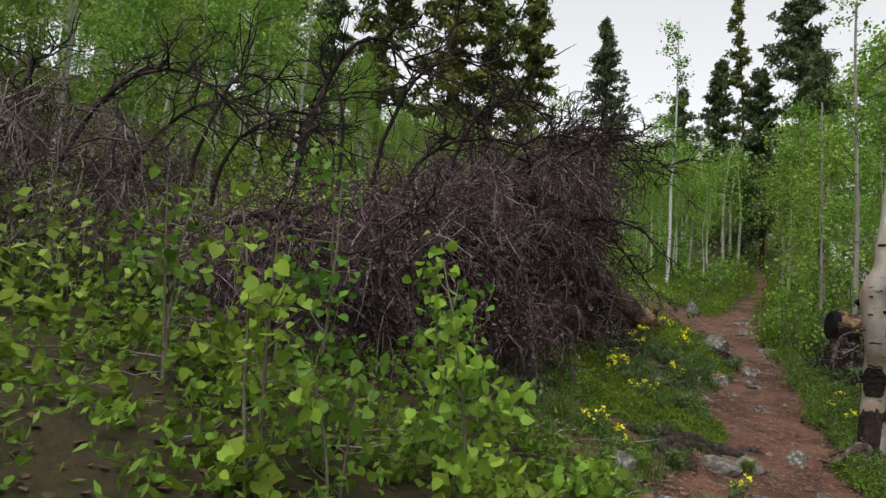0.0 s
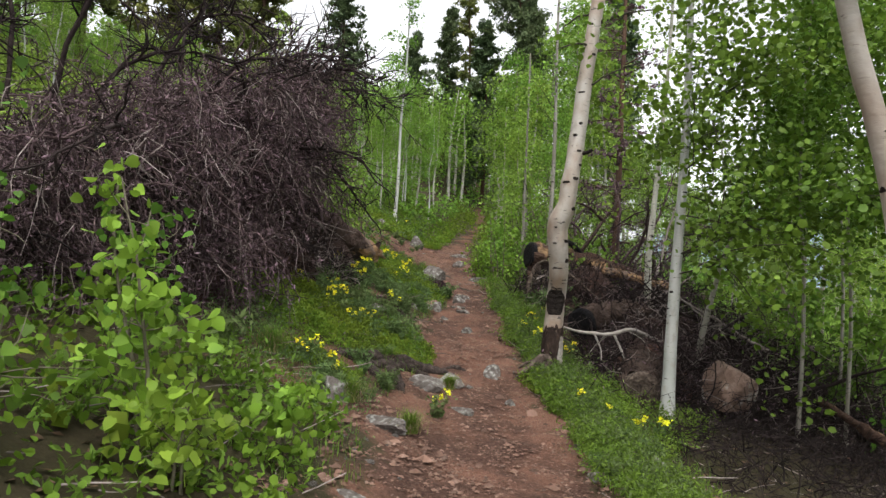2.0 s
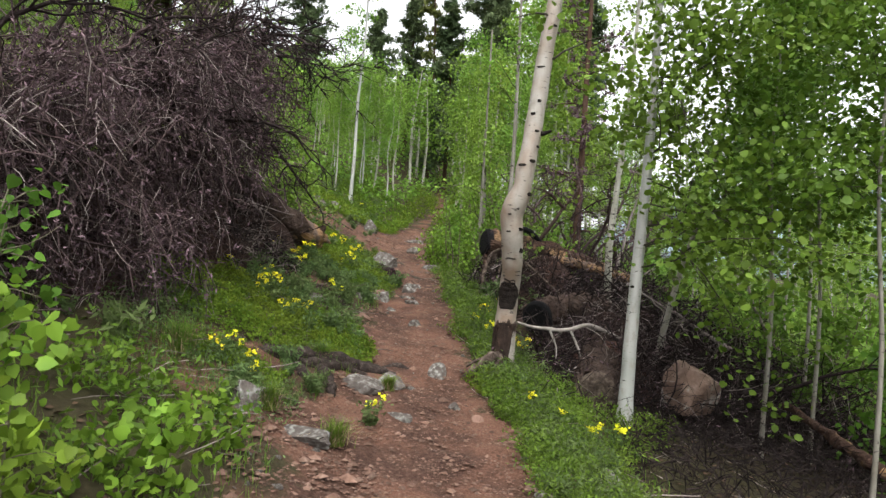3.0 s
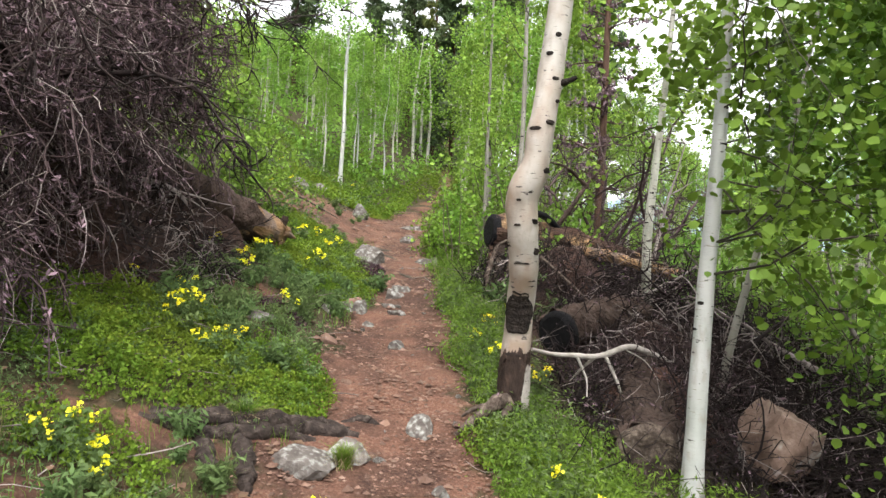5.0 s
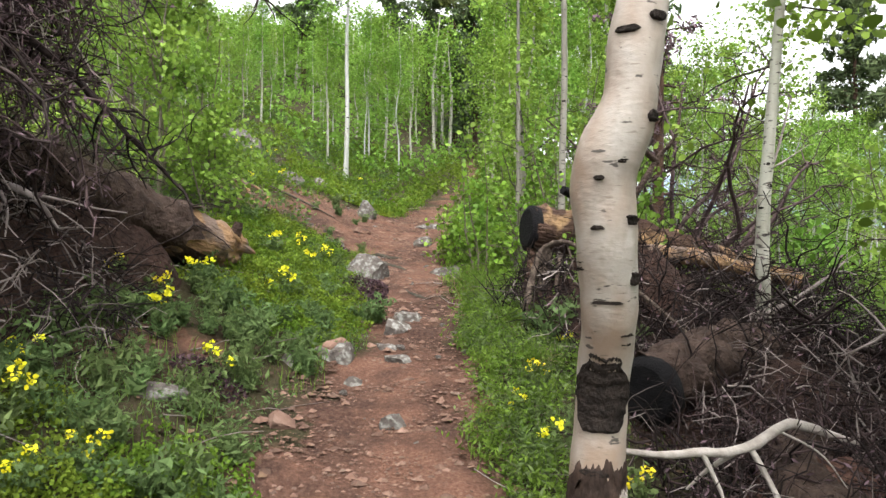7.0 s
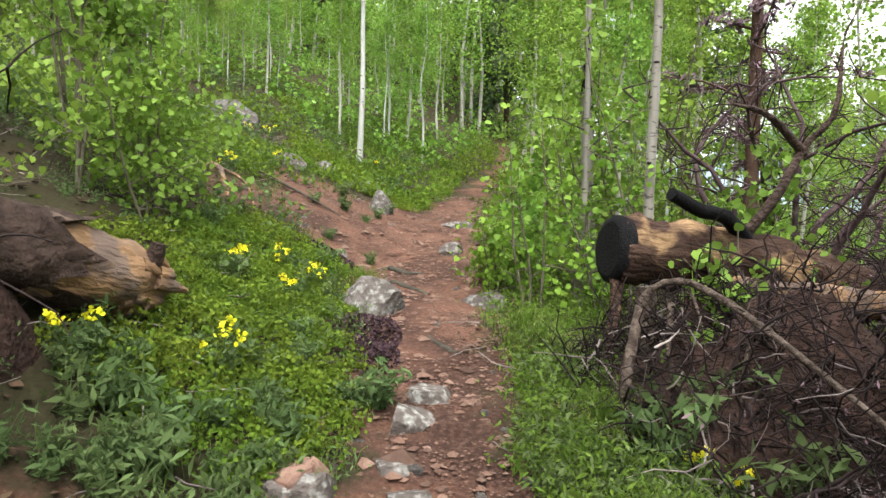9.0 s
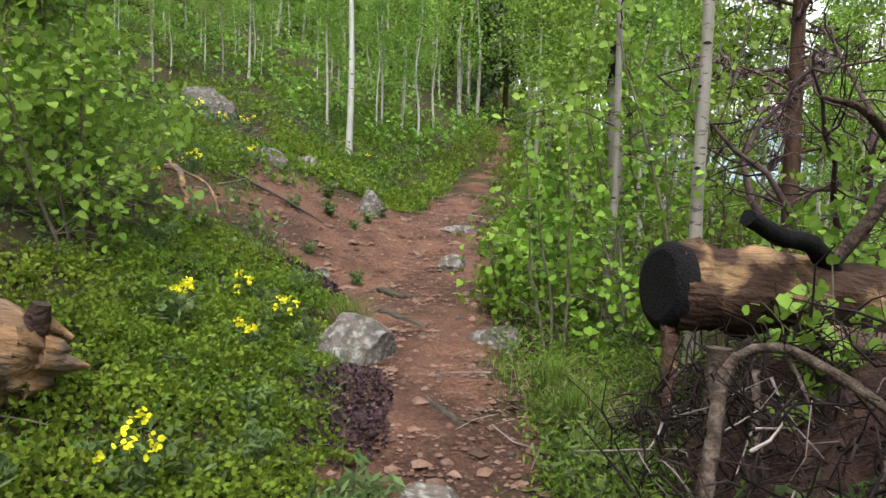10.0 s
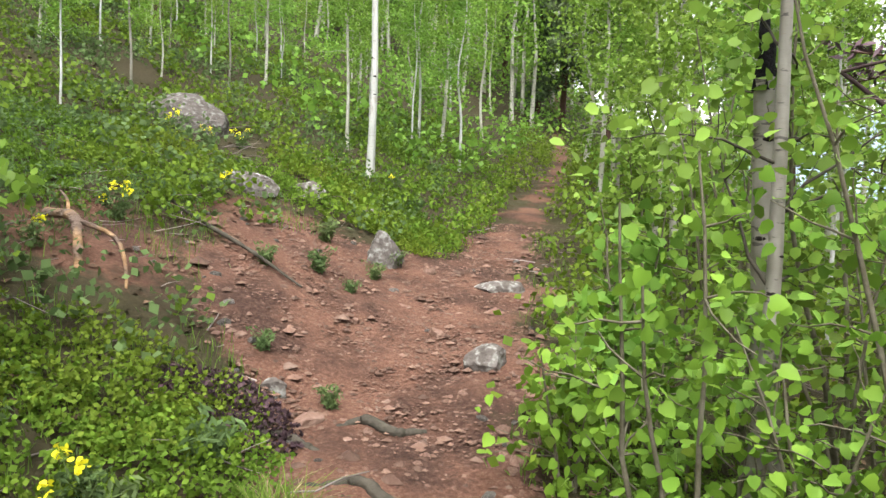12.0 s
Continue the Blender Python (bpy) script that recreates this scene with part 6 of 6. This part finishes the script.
herb_field("herb_patch", "soft grey-green leafy herbs along the left bank", 750, -2.6, -.1, 4.4, 11.8, lambda x, y: (dirtness(x, y) < .02) & (np.sin(3 * x + 1) * np.sin(2.3 * y) > -.25), MAT_FORB, .14, .028, 22, "narrow", 601)
herb_field("herb_patch", "bright green leafy herbs beside the trail and brush", 1500, .5, 2.0, 4.0, 11, lambda x, y: (dirtness(x, y) < .02) & (x < np.interp(y, EDGE_Y, EDGE_R) + .55 + .25 * np.sin(2.1 * y)), MAT_GRASS, .19, .034, 21, "narrow", 602)
herb_field("herb_patch", "grey-green tufted herbs on the trail's outer edge", 760, .5, 2.0, 4.2, 10.8, lambda x, y: (dirtness(x, y) < -.04) & (x < np.interp(y, EDGE_Y, EDGE_R) + .6), MAT_FORB, .22, .036, 18, "narrow", 603)
herb_field("herb_patch", "leafy green plants below the saplings", 380, -4.6, -.6, .8, 4.8, lambda x, y: dirtness(x, y) < -.05, MAT_MATLEAF, .2, .04, 14, "round", 604)
# these herbs take the leaf colour that has shade mixed in
herb_field("herb_patch", "narrow-leaved herbs on the bank foot, coloured as in shade", 380, -5.0, -.5, .6, 5.2, lambda x, y: dirtness(x, y) < -.05, MAT_ASPEN_SHADED, .24, .055, 22, "narrow", 613)
herb_field("herb_patch", "low green herbs along the far trail's bank", 520, -2.4, -.3, 15.6, 22, lambda x, y: dirtness(x, y) < -.02, MAT_MATLEAF, .18, .036, 18, "rhomb", 616)
herb_field("herb_patch", "green herbs under the saplings beside the charred log", 380, .35, 1.7, 11.0, 13.2, lambda x, y: dirtness(x, y) < -.02, MAT_GRASS, .2, .036, 20, "narrow", 617)
herb_field("herb_patch", "grey-green herbs round the bare dead branch", 420, -5.0, -2.1, 11.6, 14.8, lambda x, y: np.sin(3 * x + 1) * np.sin(2.7 * y) > -.45, MAT_FORB, .2, .042, 20, "narrow", 615)
herb_field("herb_patch", "green herbs at the hollow's edge under the white aspen", 700, 1.1, 3.0, 3.2, 6.9, lambda x, y: (dirtness(x, y) < .0) & (x < 2.2 + .4 * np.sin(2 * y)), MAT_GRASS, .17, .036, 20, "narrow", 611)
herb_field("undergrowth", "mixed green shrubs and herbs over the wooded hillside", 1900, -9, -1.0, 12, 24, lambda x, y: (dirtness(x, y) < -.05) & ~((x > -2.5) & (x < -1.5) & (y > 12.4) & (y < 13.6)) & (np.sin(1.9 * x + y) * np.sin(1.6 * y - .6 * x) + .35 * np.sin(5 * x) * np.sin(4.3 * y) > -.12), MAT_MATLEAF, .24, .045, 16, "rhomb", 605)
herb_field("undergrowth", "mixed grey-green herbs over the wooded hillside", 1000, -8, -1.0, 12.2, 22, lambda x, y: (dirtness(x, y) < -.1) & (np.sin(2.3 * x + y) * np.sin(1.6 * y - .6 * x) + .35 * np.sin(5 * x) * np.sin(4.3 * y) > -.12), MAT_FORB, .24, .045, 16, "rhomb", 606)
herb_field("undergrowth", "green undergrowth beneath the trees further up the trail", 1500, -.6, 7, 12.3, 30, lambda x, y: (dirtness(x, y) < -.06), MAT_MATLEAF, .4, .05, 24, "rhomb", 607)
herb_field("undergrowth", "tall green undergrowth on the far slope", 2600, -22, 6, 18, 62, lambda x, y: np.abs(x - np.interp(y, CY, CX)) > .8, MAT_ASPEN, .7, .10, 22, "rhomb", 608)
herb_field("undergrowth", "green thicket covering the bank behind dead brush", 2200, -16, -3.6, 1, 14, lambda x, y: x < -3.4, MAT_ASPEN, .6, .07, 22, "rhomb", 609)
herb_field("undergrowth", "green thicket filling the hollow and valley side", 2600, 5, 20, 3, 32, lambda x, y: x > 4.6, MAT_ASPEN, .8, .09, 20, "rhomb", 610)

herb_field("undergrowth", "green undergrowth around the start of the trail", 1700, -9, 9, -12, 3.4, lambda x, y: (dirtness(x, y) < -.1) & ((x < -1.0) | (x > 1.3) | (y < -1)), MAT_MATLEAF, .3, .09, 9, "rhomb", 612)
for i, (mx, my, ax, ay) in enumerate(((-.40, 10.85, .26, .36), (-.30, 10.55, .2, .26), (-1.0, 12.35, .32, .28), (-.75, 8.35, .2, .15))):
    np.random.seed(560 + i)
    n = int(ax * ay * math.pi * 5200)
    a, r = np.random.uniform(0, 6.28, n), np.sqrt(np.random.uniform(0, 1, n))
    x, y = mx + ax * r * np.cos(a), my + ay * r * np.sin(a)
    g = Geo()
    g.leaves(np.stack([x, y, top(x, y) + .01 + .11 * np.random.uniform(0, 1, n) * (1.1 - r)], 1), .022, up=.3, shape="rhomb")
    whole("withered_mat", g, MAT_WITHERED, "withered dark purple-brown shrub mat beside trail", "ground cover", "withered mats", "stuff")

# grass
np.random.seed(620)
g = Geo()
x, y = scatter_xy(7000, -2.6, 2.1, 3.5, 17, lambda x, y: (dirtness(x, y) < .03) & (dirtness(x, y) > -1.1) & (np.sin(4.1 * x + .7 * y) * np.sin(3.3 * y) > -.1))
g.blades(np.stack([x, y, top(x, y)], 1), .11, .004, lean=.6)
whole("grass", g, MAT_GRASS, "thin green grass along the trail's edges", "grass", kind="stuff")


def tussock(x, y, r, h, seed, dry=.3):
    np.random.seed(seed)
    th = thing("grass_tussock", "rounded green grass tussock with straw skirt beside the trail", "grass", (x, y, float(top(x, y))), "grass tussocks")
    k = 420
    a, q = np.random.uniform(0, 6.28, k), np.abs(np.random.normal(0, .45, k))
    b = np.stack([q * r * np.cos(a), q * r * np.sin(a), 0 * a], 1)
    g = Geo()
    g.blades(b[:int(k * (1 - dry))], h, .004, lean=.7)
    part("green_tuft", g, MAT_GRASS, th, kind="stuff")
    g = Geo()
    g.blades(b[int(k * (1 - dry)):] * 1.15, h * .8, .004, lean=1.3)
    part("straw", g, MAT_STRAW, th, "dry straw", "stuff")


for i, (x, y, r, h) in enumerate(((.66, 10.75, .16, .26), (.60, 11.05, .15, .25), (-.52, 6.55, .06, .16), (.05, 6.5, .05, .14), (-.55, 11.75, .13, .22),
                                  (-.65, 5.25, .09, .2), (-.2, 5.2, .08, .18), (1.0, 9.2, .1, .24), (.9, 9.9, .1, .24), (-1.3, 5.4, .12, .25))):
    tussock(x, y, r, h, 640 + i)


# flowering herbs, each its own plant
def flower_plant(seed):
    rng = random.Random(seed)
    np.random.seed(seed)
    th = thing("yellow_flower_plant", "leafy grey-green herb with clustered bright yellow flowers", "flower", (0, -36 - seed % 7, float(land(0, -36 - seed % 7))), "yellow flowering herbs")
    stems, lv, fl = Geo(), [], []
    for i in range(rng.randint(5, 8)):
        a = rng.uniform(0, 6.28)
        b = bent((0, 0, -.01), (math.cos(a) * .45, math.sin(a) * .45, 1), rng.uniform(.16, .27), 5, .08, 0, rng)
        stems.tube(b, np.linspace(.004, .002, 5), 4, cap=False)
        for k in range(1, 5):
            for _ in range(7):
                lv.append(b[k] + np.array([rng.gauss(0, .03), rng.gauss(0, .03), rng.gauss(0, .014)]))
        if i < 2 + seed % 3:
            for k in range(16):
                fl.append(b[4] + np.array([rng.gauss(0, .016), rng.gauss(0, .016), rng.uniform(0, .06)]))
    part("stem", stems, MAT_STEM, th, kind="stuff")
    g = Geo()
    g.leaves(np.array(lv), .042, up=.4, shape="narrow")
    g.leaves(np.array(lv)[::2], .036, up=.5, shape="round")
    part("foliage", g, MAT_FORB, th)
    g = Geo()
    g.leaves(np.array(fl), .023, up=.2, shape="round")
    part("blossom", g, MAT_PETAL, th, "bright yellow blossom cluster")
    return th


FLOWERS = [flower_plant(700 + i) for i in range(4)]
SPOTS = [(-1.22, 7.26), (-1.33, 7.76), (-1.63, 7.61), (-1.13, 8.61), (-.69, 8.37), (-.86, 7.39), (-1.19, 9.33), (-1.16, 10.99), (-.85, 11.27), (-1.54, 8.79), (-1.98, 7.63), (1.14, 10.38), (.87, 8.58), (1.33, 7.92), (-.86, 5.54), (-.77, 5.5),
         (-1.05, 5.76), (-.95, 7.12), (-1.14, 10.81), (-.83, 10.95), (-.77, 11.47), (-.76, 9.71), (-1.17, 9.4), (1.2, 9.61), (1.35, 9.57), (-3.01, 15.97), (-2.25, 12.79), (-2.23, 14.68), (-1.05, 11.48), (-2.31, 13.57), (1.27, 6.4), (1.65, 6.03),
         (-1.09, 5.6), (-1.18, 7.44), (-1.28, 7.36), (-1.75, 8.1), (.95, 8.2), (1.0, 9.0), (1.5, 6.3), (1.85, 6.2), (-3.2, 15.6), (-2.8, 16.3), (-1.4, 17.2), (-1.3, 8.9), (-.02, 5.72)]
fr = random.Random(9)
for i, (x, y) in enumerate(SPOTS):
    s = fr.uniform(.6, .95)
    copy_thing(FLOWERS[i % 4], pose(x, y, float(top(x, y)), 0, 0, fr.uniform(0, 360)) @ Matrix.Diagonal((s, s, s, 1)))


def leafy_herb(seed):
    """A plain broad-leaved herb without flowers."""
    rng = random.Random(seed)
    np.random.seed(seed)
    th = thing("leafy_herb", "upright grey-green herb with long pointed leaves", "herb", (2, -36 - seed % 5, float(land(2, -36 - seed % 5))), "leafy herbs")
    stems, lv = Geo(), []
    for i in range(rng.randint(6, 9)):
        a = rng.uniform(0, 6.28)
        b = bent((0, 0, -.01), (math.cos(a) * .5, math.sin(a) * .5, 1), rng.uniform(.15, .28), 5, .1, 0, rng)
        stems.tube(b, np.linspace(.004, .002, 5), 4, cap=False)
        for k in range(1, 5):
            for _ in range(6):
                lv.append(b[k] + np.array([rng.gauss(0, .03), rng.gauss(0, .03), rng.gauss(0, .012)]))
    part("stem", stems, MAT_STEM, th, kind="stuff")
    g = Geo()
    g.leaves(np.array(lv), .062, up=.35, shape="narrow")
    part("foliage", g, MAT_FORB, th)
    return th


HERBS = [leafy_herb(800 + i) for i in range(3)]
for i in range(70):
    side = fr.random() < .6
    y = fr.uniform(4.6, 12) if side else fr.uniform(4.6, 11)
    x = float(np.interp(y, EDGE_Y, EDGE_L)) - abs(fr.gauss(.15, .55)) if side else float(np.interp(y, EDGE_Y, EDGE_R)) + abs(fr.gauss(.08, .3))
    s = fr.uniform(.45, .85)
    copy_thing(HERBS[i % 3], pose(x, y, float(top(x, y)), 0, 0, fr.uniform(0, 360)) @ Matrix.Diagonal((s, s, s, 1)))
for i in range(60):
    y = fr.uniform(7.4, 9.7)
    x = float(np.interp(y, EDGE_Y, EDGE_L)) - fr.uniform(.1, 1.5)
    s = fr.uniform(.5, .95)
    copy_thing(HERBS[i % 3], pose(x, y, float(top(x, y)), 0, 0, fr.uniform(0, 360)) @ Matrix.Diagonal((s, s, s, 1)))
for x, y, s in ((1.25, 9.9, 1.6), (1.4, 10.05, 1.7), (1.15, 9.75, 1.4), (1.55, 9.6, 1.6), (-.95, 9.25, .9), (-.12, 9.95, .9), (-1.55, 5.1, 1.2), (-1.1, 12.95, .5), (-.68, 12.75, .5), (-.95, 14.6, .6), (-1.25, 14.2, .7), (-1.0, 14.15, .45), (-1.5, 13.9, .6), (-.9, 15.0, .6), (-1.45, 14.9, .8)):
    copy_thing(HERBS[0], pose(x, y, float(top(x, y)), 0, 0, fr.uniform(0, 360)) @ Matrix.Diagonal((s, s, s, 1)))
